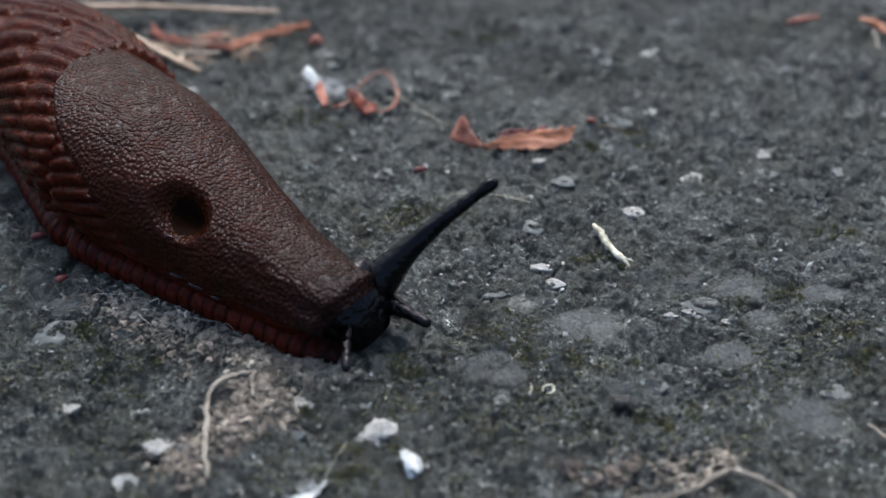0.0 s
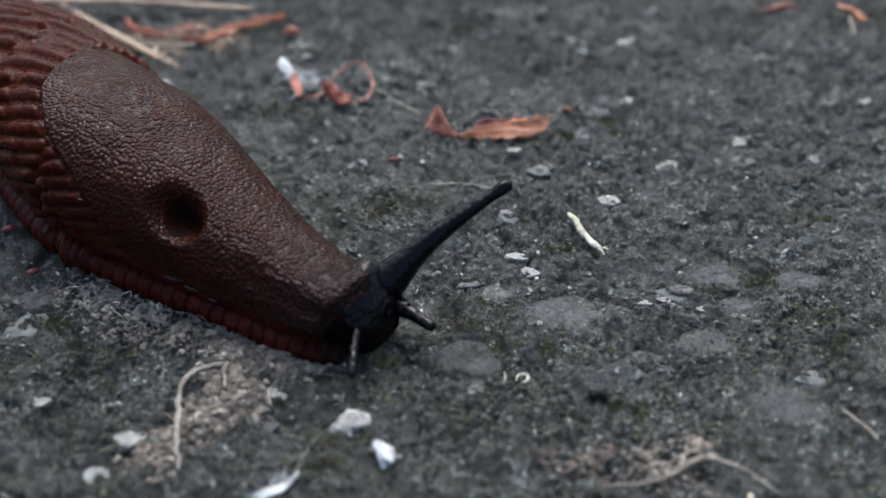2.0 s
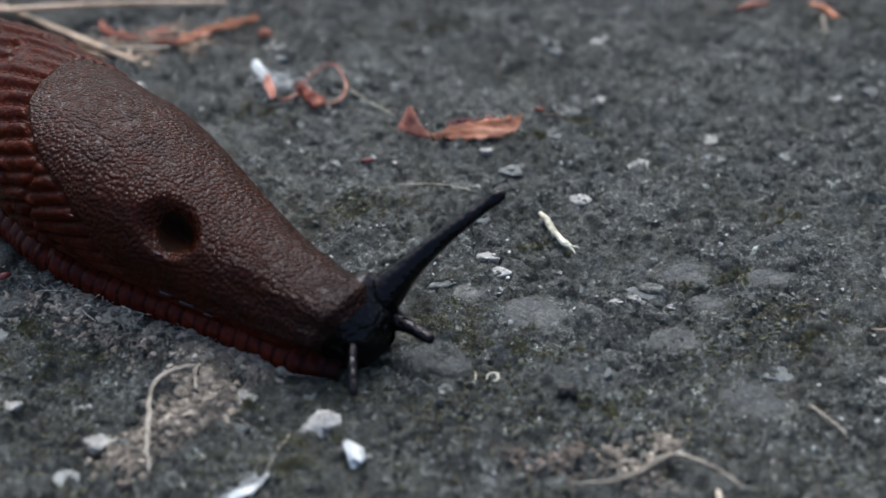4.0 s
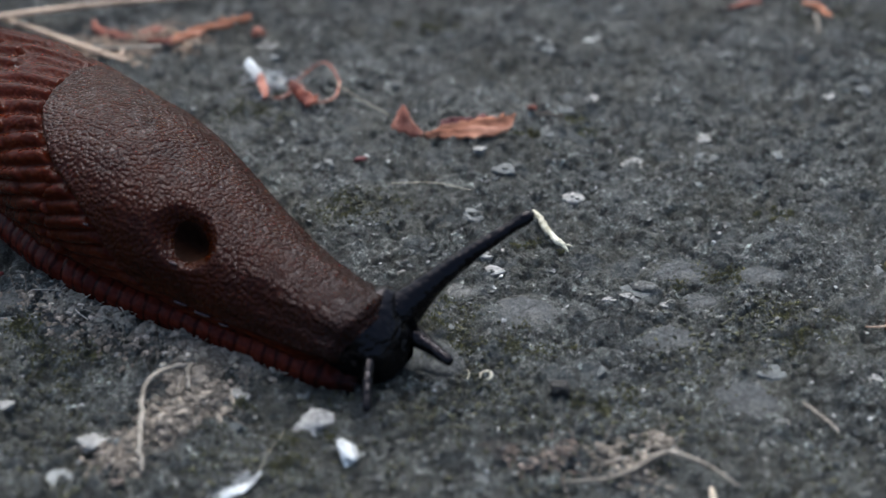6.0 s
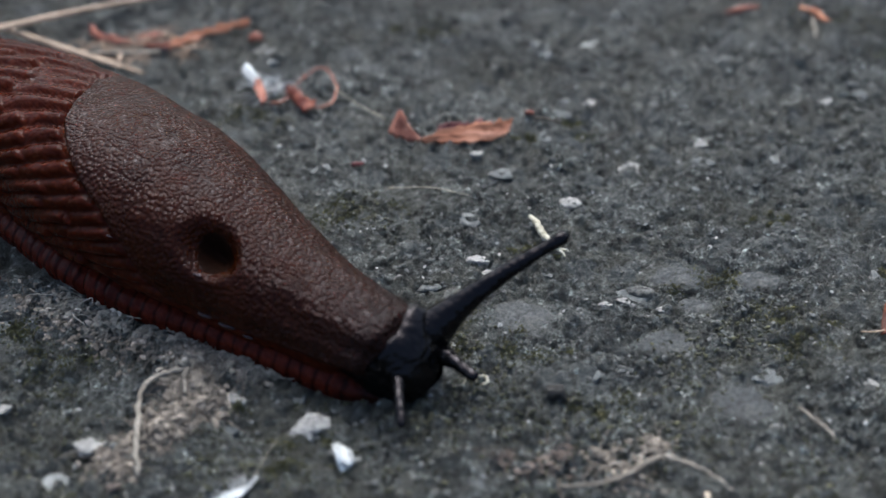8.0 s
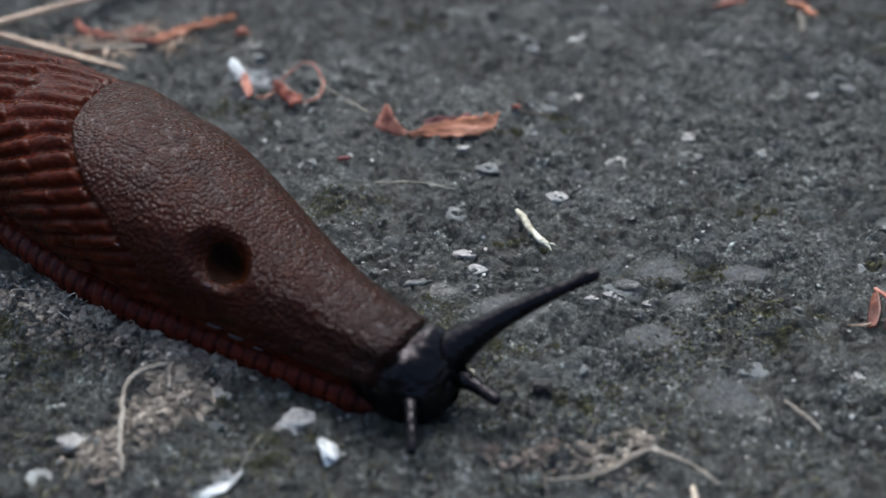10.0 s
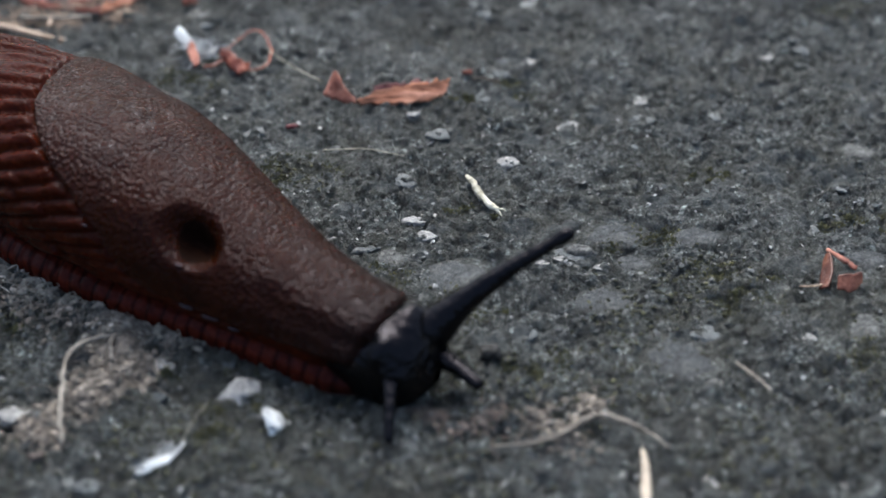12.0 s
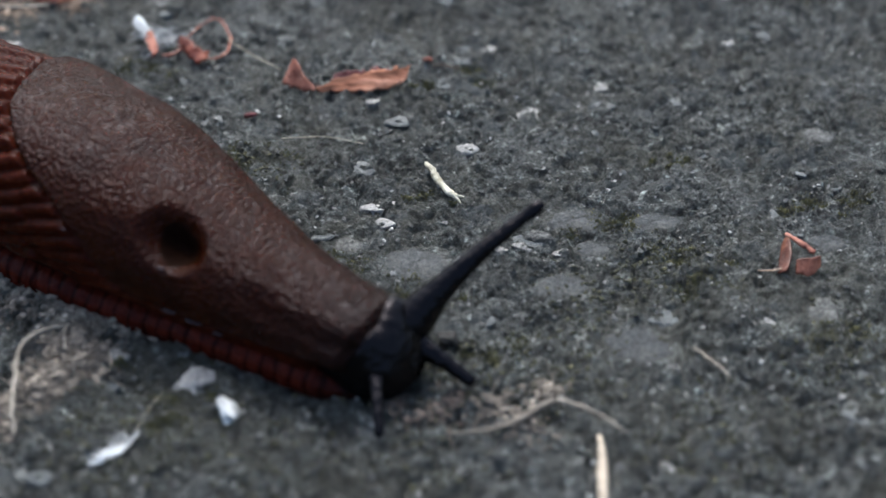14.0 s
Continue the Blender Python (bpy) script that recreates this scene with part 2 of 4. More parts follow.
# ---- building helpers ----
def mesh_of(name, verts, faces, mat, smooth=True):
    me = bpy.data.meshes.new(name)
    me.from_pydata([tuple(v) for v in verts], [], [tuple(f) for f in faces])
    me.materials.append(mat)
    if smooth:
        me.polygons.foreach_set("use_smooth", [True] * len(me.polygons))
    me.update()
    return me


def child(name, me, parent, label="", at=None):
    ob = new(name, me)
    ob.parent = parent
    if at is not None:
        ob.matrix_basis = at
    return tagged(ob, label)


def grid_faces(rows, cols, wrap=False):
    out = []
    for i in range(rows - 1):
        for j in range(cols if wrap else cols - 1):
            k = (j + 1) % cols
            out.append((i * cols + j, i * cols + k, (i + 1) * cols + k, (i + 1) * cols + j))
    return out


def fract(v):
    return v - np.floor(v)


def step(v, lo, hi):
    q = np.clip((v - lo) / (hi - lo), 0, 1)
    return q * q * (3 - 2 * q)


def hash2(i, j):
    """A fixed random number for each pair of whole numbers."""
    return fract(np.sin(i * 127.1 + j * 311.7) * 43758.5453)


def wave_noise(x, y, size, seed):
    """Smooth value noise in the plane, 0 to 1, with cells of the given size."""
    x, y = x / size + seed * 17.3, y / size - seed * 9.1
    i, j = np.floor(x), np.floor(y)
    fx, fy = x - i, y - j
    fx, fy = fx * fx * (3 - 2 * fx), fy * fy * (3 - 2 * fy)
    a = hash2(i, j) * (1 - fx) + hash2(i + 1, j) * fx
    b = hash2(i, j + 1) * (1 - fx) + hash2(i + 1, j + 1) * fx
    return a * (1 - fy) + b * fy


def broken(x, y, size, seed):
    """Angular stone tops, each with its own height and tilt, about -0.5 to 0.5."""
    x, y = x / size + seed * 7.7, y / size - seed * 3.1
    i, j = np.floor(x), np.floor(y)
    best, high = np.full(np.shape(x), 9.0), np.zeros(np.shape(x))
    for di in (-1, 0, 1):
        for dj in (-1, 0, 1):
            ci, cj = i + di, j + dj
            dx, dy = x - ci - hash2(ci, cj + seed), y - cj - hash2(ci + 57, cj - seed)
            d = dx * dx + dy * dy
            own = hash2(ci - 23, cj + 91) - 0.5 + 0.5 * (dx * (hash2(ci + 5, cj) - 0.5) + dy * (hash2(ci, cj + 8) - 0.5)) - 0.35 * d
            high = np.where(d < best, own, high)
            best = np.minimum(d, best)
    return high


def joints(x, y, size, seed):
    """How far a point lies from the joint between two stones, in shares of a stone."""
    x, y = x / size + seed * 5.3, y / size - seed * 2.9
    i, j = np.floor(x), np.floor(y)
    first, second = np.full(np.shape(x), 9.0), np.full(np.shape(x), 9.0)
    for di in (-1, 0, 1):
        for dj in (-1, 0, 1):
            ci, cj = i + di, j + dj
            d = np.hypot(x - ci - hash2(ci + 11, cj + seed), y - cj - hash2(ci - seed, cj + 37))
            second = np.minimum(second, np.maximum(first, d))
            first = np.minimum(first, d)
    return second - first


# Large stones worn flush with the surface: x, y, half width, half depth in mm, turn, pale or not.
FLUSH = [(30.5, 112.6, 3.8, 2.3, -6, 0), (14.4, 106.5, 3.6, 3.0, 15, 0), (33.6, 93.4, 3.7, 2.9, -10, 0), (38.5, 111.8, 3.0, 1.8, 4, 0),
         (27.8, 102.1, 3.3, 2.2, 8, 0), (31.5, 107.7, 2.0, 1.5, 0, 0), (5.4, 100.0, 3.3, 2.6, -12, 0), (8.0, 109.9, 1.9, 1.6, 0, 1),
         (51.3, 97.1, 1.9, 2.4, -20, 1), (26.7, 110.4, 1.7, 0.9, -15, 1), (59.0, 126.5, 2.2, 1.6, -20, 1), (-36.8, 109.4, 2.3, 1.8, 10, 0),
         (54.5, 107.2, 2.4, 1.6, 0, 0)]


def level(x, y):
    """The height of the asphalt in mm at x, y in mm."""
    x, y = np.asarray(x, float), np.asarray(y, float)
    h = 0.9 * (wave_noise(x, y, 14.0, 1) - 0.5) + 0.55 * (wave_noise(x, y, 4.6, 2) - 0.5)
    h += 0.34 * (wave_noise(x, y, 1.9, 3) - 0.5) + 0.42 * (wave_noise(x, y, 0.85, 4) - 0.5)
    pits = step(wave_noise(x, y, 3.2, 5), 0.66, 0.86)
    h += 0.62 * (np.abs(2 * wave_noise(x, y, 1.35, 6) - 1) - 0.5) - 0.3 * step(wave_noise(x, y, 1.3, 7), 0.68, 0.86)
    h += 0.36 * broken(x, y, 1.0, 31) + 0.34 * broken(x, y, 2.6, 32)
    # open joints where the bitumen has worn away round the stones
    bx, by = x + 1.3 * (wave_noise(x, y, 1.7, 33) - 0.5), y + 1.3 * (wave_noise(x, y, 1.7, 34) - 0.5)
    h -= 0.62 * (1 - step(joints(bx, by, 3.3, 41), 0.02, 0.13)) * step(wave_noise(x, y, 6.0, 42), 0.40, 0.62)
    h -= 0.34 * (1 - step(joints(bx, by, 1.25, 43), 0.03, 0.24)) * step(wave_noise(x, y, 4.0, 44), 0.35, 0.6)
    for fx, fy, rx, ry, turn, _ in FLUSH:
        c, q = math.cos(radians(turn)), math.sin(radians(turn))
        d = np.hypot((c * (x - fx) + q * (y - fy)) / rx, (c * (y - fy) - q * (x - fx)) / ry)
        h = h + (-0.35 - h) * (1 - step(d, 0.85, 1.15)) - 0.3 * np.exp(-((d - 1.08) / 0.09) ** 2)
    near = 1 - step(np.hypot(x, y - 110), 130, 260)
    return (h - 0.35 * pits) * near - 0.25


def sweep(points, radii, sides=8, flat=1.0, caps=True):
    """A tube along points (mm), with a radius at each; flat squeezes it in height. Gives vertices in metres and faces."""
    pts = [Vector(p) for p in points]
    verts, n = [], len(pts)
    for i, p in enumerate(pts):
        way = (pts[min(i + 1, n - 1)] - pts[max(i - 1, 0)]).normalized()
        side = way.cross(Vector((0, 0, 1)))
        side = side.normalized() if side.length > 1e-4 else Vector((1, 0, 0))
        up = side.cross(way)
        for k in range(sides):
            a = 2 * math.pi * k / sides
            verts.append((p + float(radii[i]) * (math.cos(a) * side + flat * math.sin(a) * up)) * MM)
    faces = grid_faces(n, sides, True)
    if caps:
        faces += [tuple(range(sides))[::-1], tuple((n - 1) * sides + k for k in range(sides))]
    return verts, faces


def smooth_line(points, count):
    """A Catmull-Rom line through points."""
    p = [Vector(q) for q in points]
    p = [2 * p[0] - p[1]] + p + [2 * p[-1] - p[-2]]
    out, spans = [], len(p) - 3
    for k in range(count):
        u = k / (count - 1) * spans
        i = min(int(u), spans - 1)
        u -= i
        a, b, c, d = p[i:i + 4]
        out.append(0.5 * ((2 * b) + (c - a) * u + (2 * a - 5 * b + 4 * c - d) * u * u + (3 * b - a - 3 * c + d) * u ** 3))
    return out


def lump(rng, subdiv=2, rough=0.25, flat=0.6, facets=7, worn=9.0):
    """A broken stone of radius about 1, worn flat above: vertices and faces."""
    bm = bmesh.new()
    bmesh.ops.create_icosphere(bm, subdivisions=subdiv, radius=1)
    off = Vector([rng.uniform(-50, 50) for _ in range(3)])
    cuts = [(Vector((rng.gauss(0, 1), rng.gauss(0, 1), rng.gauss(0, 0.5))).normalized(), rng.uniform(0.6, 0.85)) for _ in range(facets)]
    for v in bm.verts:
        k = 1 + rough * 2.2 * noise.noise(v.co * 1.1 + off) + rough * 0.8 * noise.noise(v.co * 2.7 + off)
        v.co *= k
        for c, d in cuts:
            v.co -= max(0.0, v.co.dot(c) - d) * c
        v.co.z = min(v.co.z * flat, worn + 0.05 * noise.noise(v.co * 3 + off))
        v.co.x *= 1.15
    verts, faces = [v.co.copy() for v in bm.verts], [[v.index for v in f.verts] for f in bm.faces]
    bm.free()
    return verts, faces


# ---- the ground ----
def spread(lo, hi, pitch, reach):
    """Even steps from lo to hi, then ever wider ones out to reach."""
    inner = np.arange(lo, hi + pitch / 2, pitch)
    outer = [pitch]
    while sum(outer) < reach:
        outer.append(outer[-1] * 1.22)
    far = np.cumsum(outer)
    return np.concatenate([lo - far[::-1], inner, inner[-1] + far])


def bisect(line, value):
    """How many of the rising numbers in line are at most value."""
    lo, hi = 0, len(line)
    while lo < hi:
        mid = (lo + hi) // 2
        lo, hi = (mid + 1, hi) if line[mid] <= value else (lo, mid)
    return lo


def build_ground():
    xs, ys = spread(-66, 82, 0.23, 4.0e4), spread(68, 184, 0.23, 4.0e4)
    gx, gy = np.meshgrid(xs, ys)
    z = level(gx, gy)
    verts = np.stack([gx, gy, z], -1).reshape(-1, 3) * MM
    ob = new("ground", mesh_of("ground", verts.tolist(), grid_faces(len(ys), len(xs)), MAT["asphalt"]))
    tagged(ob, "weathered dark grey asphalt with embedded stones and moss in its pits", "asphalt", kind="structure")
    return ob, xs.tolist(), ys.tolist(), z.tolist()


ground, GRID_X, GRID_Y, GRID_Z = build_ground()


def height(x, y):
    """The ground's height in mm at one point, between the points of its grid."""
    i, j = bisect(GRID_X, x) - 1, bisect(GRID_Y, y) - 1
    u, v = (x - GRID_X[i]) / (GRID_X[i + 1] - GRID_X[i]), (y - GRID_Y[j]) / (GRID_Y[j + 1] - GRID_Y[j])
    low, high = GRID_Z[j], GRID_Z[j + 1]
    return float((low[i] * (1 - u) + low[i + 1] * u) * (1 - v) + (high[i] * (1 - u) + high[i + 1] * u) * v)


# ---- the slug ----
STATION = np.array([-95, -88, -70, -55, -43, -34.4, -27, -21.5, -16.3, -8.1, -3.9, 0.1, 4.3, 8.3, 12, 15.7, 18, 21])
HALF = np.array([0.3, 2.2, 5.4, 7.6, 9.2, 9.9, 10.3, 10.45, 10.4, 9.85, 8.95, 8, 6.9, 6.1, 5.5, 5.0, 4.85, 4.6])
MIDDLE = np.array([9.2, 8.7, 7.3, 6.4, 5.8, 5.7, 4.95, 3.9, 3.1, 2.5, 2.0, 1.6, 0.95, 0.4, 0, -0.3, -0.35, -0.35])
# The mantle's margin on the right side: how far down from the ridge (degrees) at each station.
RIM_S = np.array([-22.6, -22.2, -20.9, -19.1, -16.3, -13.3, -10.4, -8.7, -6.6, -4.3, -1.2, 4.7, 10, 15, 20.4])
RIM_A = np.array([-26, -15, 4, 22, 36, 51, 62, 70, 80, 97, 108, 106, 104, 100, 96])
PORE_S, PORE_A, PORE_R = 1.6, 40.0, 2.6
FRONT = 20.4  # the mantle's front edge


def smooth_at(s, values):
    """The body's outline at s, without kinks."""
    return sum(np.interp(s + d, STATION, values) * w for d, w in ((-3, 0.15), (-1.5, 0.2), (0, 0.3), (1.5, 0.2), (3, 0.15)))


def flesh(s, a, off):
    """A point of the slug's skin: s mm along, a degrees down from the ridge to its right, off mm out of the smooth body."""
    half, mid, r = smooth_at(s, HALF) * 0.97, smooth_at(s, MIDDLE), np.radians(a)
    tall = 0.75 * half
    full = np.where(a > 0, 0.90, 0.82)
    wide = np.where(np.abs(a) < 90, np.sign(a) * np.abs(np.sin(r)) ** full, np.sign(a) * (1 - np.where(a > 0, 0.36, 0.06) * np.cos(r) ** 2))
    high = np.sign(np.cos(r)) * np.abs(np.cos(r)) ** np.where(np.abs(a) < 90, full, 1.0)
    y = mid - (half + off) * wide * (1 - 0.07 * step(a, 0, 70))
    z = tall + (tall + off) * high
    return np.stack([s, y, np.maximum(z, -0.15)], -1)


def rim(s):
    hi = np.interp(s, RIM_S, RIM_A)
    lo = np.maximum(-52 - hi, -104)
    return np.minimum(lo, hi), hi


def brow(a):
    """How far the mantle's front edge is drawn back from the ridge towards the sides."""
    return 1.3 * step(np.abs(a + 8), 10, 95)


def inside(s, a):
    """How many mm a point lies inside the mantle's margin."""
    lo, hi = rim(s)
    k = np.radians(1) * 0.9 * smooth_at(s, HALF)
    side = np.minimum(hi - a, a - lo) * k
    return np.minimum(side * 0.85, np.minimum((s + 22.6) * 1.3, (FRONT - brow(a) - s) * 1.2))


def tubercles(s, a):
    """The long warts behind and below the mantle, in rows that start at its margin, in mm above the skin."""
    near = np.where(a > -26, a, -52 - a)
    edge = np.interp(near, RIM_A[:11], RIM_S[:11]) + 0.3 * np.maximum(near - 108, 0)
    run = (near + 26) * np.radians(1) * 9.3 + (0.22 + 0.28 * step(near, 0, 60)) * (s + 20) + 0.4 * (wave_noise(s, a * 0.2, 6.0, 8) - 0.5)
    run = run / (1.4 + 0.5 * step(near, -10, 70))
    row, f = np.floor(run), fract(run)
    along = (edge - s) / (9.5 + 4.5 * hash2(row, row * 0.0 + 2)) + 0.45 * hash2(row, row * 0.0 + 7) + 0.03 * (wave_noise(s * 2, a, 3.0, 9) - 0.5)
    g = 1 - fract(along)
    across = (1 - np.abs(2 * f - 1) ** 2.2) ** 0.8
    ends = 0.30 + 0.70 * step(g, 0.0, 0.30) * (1 - step(g, 0.93, 1.0))
    ends = ends + (1 - ends) * 0.8 * step(near, 5, 40)
    size = 0.8 + 0.4 * hash2(row, np.floor(along))
    low = 1 - step(np.abs(a), 112, 130)
    low = low * (1 - 0.72 * step(-a, 8, 40))
    return 0.86 * across * ends * (0.6 + 0.4 * g) * size * (0.35 + 0.65 * low)


def hide_part(name, parent, s0, s1, pitch, pivot, label):
    s, a = np.meshgrid(np.arange(s0, s1 + pitch / 2, pitch), np.linspace(-176, 176, 236), indexing="ij")
    sunk = step(inside(s, a), 0.6, 3.4)
    off = tubercles(s, a) * (1 - step(inside(s, a), -0.4, 0.8)) * (1 - 0.85 * step(s, 3, 11)) - 3.6 * sunk - 0.35
    ends = 3.0 * step(s, s1 - 4.5, s1) + 1.6 * (1 - step(s, s0, s0 + 4)) * (s1 > 0)
    p = flesh(s, a, off - ends)
    verts = ((p - np.array(pivot)) * MM).reshape(-1, 3)
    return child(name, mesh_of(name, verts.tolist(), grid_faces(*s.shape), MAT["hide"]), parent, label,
                 pose(*(v * MM for v in pivot)))


def fringe_part(parent, s0, s1, side, pivot):
    """The foot's edge: a lobed band along one side."""
    s, v = np.meshgrid(np.arange(s0, s1, 0.16), np.linspace(0, 1, 12), indexing="ij")
    lobe = np.abs(np.sin(np.pi * (s + 0.25 * np.sin(s * 1.7)) / 1.55)) ** 0.35
    half, mid = smooth_at(s, HALF), smooth_at(s, MIDDLE)
    end = (1 - step(s, s1 - 2.5, s1)) * step(s, s0, s0 + 2.5)
    tuck = 0.26 * step(s, s1 - 4.5, s1) + 0.2 * (1 - step(s, s0, s0 + 4)) * (s1 > 0)
    out = ((0.83 if side > 0 else 0.93) - tuck) * half + (0.20 + 0.20 * lobe) * np.sin(np.pi * np.clip(v * 0.9 + 0.1, 0, 1)) ** 0.7 * end
    z = 0.02 + (2.3 + 0.15 * lobe) * v * (1 - 0.55 * step(s, s1 - 5, s1))
    p = np.stack([s, mid - side * (out - 1.9 * v ** 3), z - 0.35 * (v == 0)], -1)
    faces = grid_faces(*s.shape)
    if side < 0:
        faces = [f[::-1] for f in faces]
    verts = ((p - np.array(pivot)) * MM).reshape(-1, 3)
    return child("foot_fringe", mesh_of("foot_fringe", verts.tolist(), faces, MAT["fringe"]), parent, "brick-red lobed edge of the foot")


def mantle_part(parent):
    us = np.concatenate([np.linspace(-22.6, -18, 34)[:-1], np.linspace(-18, FRONT, 196)])
    v = np.linspace(0, 1, 170)
    s = us[:, None] * np.ones_like(v)
    lo, hi = rim(s)
    a = lo + (hi - lo) * v
    # the front edge sweeps back at the sides
    s = s - brow(a) * step(s, 4, FRONT)
    d = inside(s, a)
    off = -0.75 + (1.25 - 0.55 * step(s, 4, 13) * step(a, 25, 60)) * step(d, -0.05, 1.1)
    # slack folds of the skin and the sunken breathing pore
    off += 0.22 * (wave_noise(s, a * 0.17, 4.0, 11) - 0.5) + 0.10 * (wave_noise(s, a * 0.17, 1.2, 12) - 0.5)
    arc = (a - PORE_A) * np.radians(1) * 8.0
    far = np.hypot((s - PORE_S) * 0.95 + arc * 0.25, arc * 0.8 - (s - PORE_S) * 0.2)
    off -= 3.0 * (1 - step(far, 0.3, PORE_R + 0.9))
    off += 0.35 * np.exp(-((d - 0.8) / 0.45) ** 2) * step(a, 70, 95) * (0.3 + 0.7 * wave_noise(s, a * 0.05, 1.8, 15))
    p = flesh(s, a, off)
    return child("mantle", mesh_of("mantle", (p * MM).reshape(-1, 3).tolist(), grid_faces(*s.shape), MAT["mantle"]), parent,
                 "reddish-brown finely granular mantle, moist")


def glint_beads(parent):
    """Beads added to make wet glints on the mantle's lower margin and pore's lip."""
    spots = [(-3.4, 103, 0.30), (-0.6, 102, 0.42), (2.2, 103, 0.55), (4.6, 103, 0.62), (7.0, 104, 0.40), (-8.2, 73, 0.30), (PORE_S - 0.1, PORE_A + 25, 0.34)]
    for s, a, size in spots:
        u, v = np.meshgrid(np.linspace(0, np.pi, 9), np.linspace(0, 2 * np.pi, 15)[:-1], indexing="ij")
        p = np.stack([size * 1.5 * np.cos(u), size * 0.42 * np.sin(u) * np.cos(v), size * 0.42 * np.sin(u) * np.sin(v)], -1)
        at = flesh(np.array(s), np.array(float(a)), np.array(0.30))
        child("slime_drop", mesh_of("slime_drop", (p * MM).reshape(-1, 3).tolist(), grid_faces(9, 14, True), MAT["slime"]), parent, "glossy bead added to catch a wet glint",
              pose(*(float(k) * MM for k in at), 0, 0, 6))


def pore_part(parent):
    """Lines the breathing pore's bowl, the hollow's shade put into its dark colour."""
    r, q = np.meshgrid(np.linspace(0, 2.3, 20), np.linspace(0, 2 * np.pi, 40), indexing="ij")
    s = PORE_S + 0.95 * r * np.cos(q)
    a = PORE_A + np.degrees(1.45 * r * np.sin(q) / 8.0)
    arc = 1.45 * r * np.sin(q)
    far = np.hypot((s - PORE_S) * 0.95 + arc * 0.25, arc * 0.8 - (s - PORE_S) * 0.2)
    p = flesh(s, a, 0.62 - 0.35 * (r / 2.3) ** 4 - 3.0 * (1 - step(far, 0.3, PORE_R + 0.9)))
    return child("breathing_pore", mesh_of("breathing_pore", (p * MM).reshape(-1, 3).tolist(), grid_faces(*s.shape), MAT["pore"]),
                 parent, "open breathing pore, its inner shade painted dark")


HEAD_X = np.array([-9, -4, 0, 2, 3.8, 5.1, 6.0, 6.5, 6.75])
HEAD_W = np.array([2.2, 3.1, 4.0, 4.2, 3.9, 3.3, 2.4, 1.4, 0.1])
HEAD_H = np.array([4.2, 5.4, 6.3, 6.5, 6.3, 5.2, 4.3, 3.1, 2.0])
HEAD_B = np.array([0.0, 0.0, 0.0, 0.0, 0.0, 0.1, 0.4, 0.9, 1.7])
HEAD_AT = (18.0, -0.3, 0.0)


def head_part(parent):
    x, a = np.meshgrid(np.linspace(-9, 6.75, 84), np.linspace(-180, 180, 73)[:-1], indexing="ij")
    w, h, b = (sum(np.interp(x + d, HEAD_X, v) for d in (-0.5, 0, 0.5)) / 3 for v in (HEAD_W, HEAD_H, HEAD_B))
    r = np.radians(a)
    wide = np.where(np.abs(a) < 90, np.sin(r), np.sign(a) * (1 - 0.15 * np.cos(r) ** 2))
    wart = 0.30 * (wave_noise(x, a * 0.06, 1.1, 21) - 0.5) + 0.12 * (wave_noise(x, a * 0.06, 0.5, 22) - 0.5)
    # the stub of the drawn-in feeler, and the swelling under the stretched one
    bulge = 0.5 * np.exp(-(((x - 3.0) / 1.5) ** 2 + ((a - 38) / 22) ** 2)) + 1.25 * np.exp(-(((x - 3.6) / 2.0) ** 2 + ((a + 26) / 28) ** 2))
    k = wart + bulge
    p = np.stack([x, -(w + k) * wide, b + (h - b) / 2 + ((h - b) / 2 + k) * np.cos(r)], -1)
    me = mesh_of("head", (p * MM).reshape(-1, 3).tolist(), grid_faces(*x.shape, True), MAT["black_skin"])
    return child("head", me, parent, "black wrinkled head, lowered to the ground", pose(*(v * MM for v in HEAD_AT)))


def feeler(name, parent, length, shape, sag, label):
    """A feeler along +x from its root; shape gives (share of the length, radius)."""
    share, rad = zip(*shape)
    u = np.linspace(share[0], 1, 48)
    pts = [(length * float(k), 0.0, sag * math.sin(math.pi * max(float(k), 0.0))) for k in u]
    wide = np.interp(u, share, rad)
    pts = [(x, y, z - 0.5 * max(float(r) - rad[-5], 0.0)) for (x, y, z), r in zip(pts, wide)]
    verts, faces = sweep(pts, list(wide), 20)
    verts = [v + Vector((0, 0, 0.000006)) * math.sin(v.x * 5200) for v in verts]
    return child(name, mesh_of(name, verts, faces, MAT["black_skin"]), parent, label)


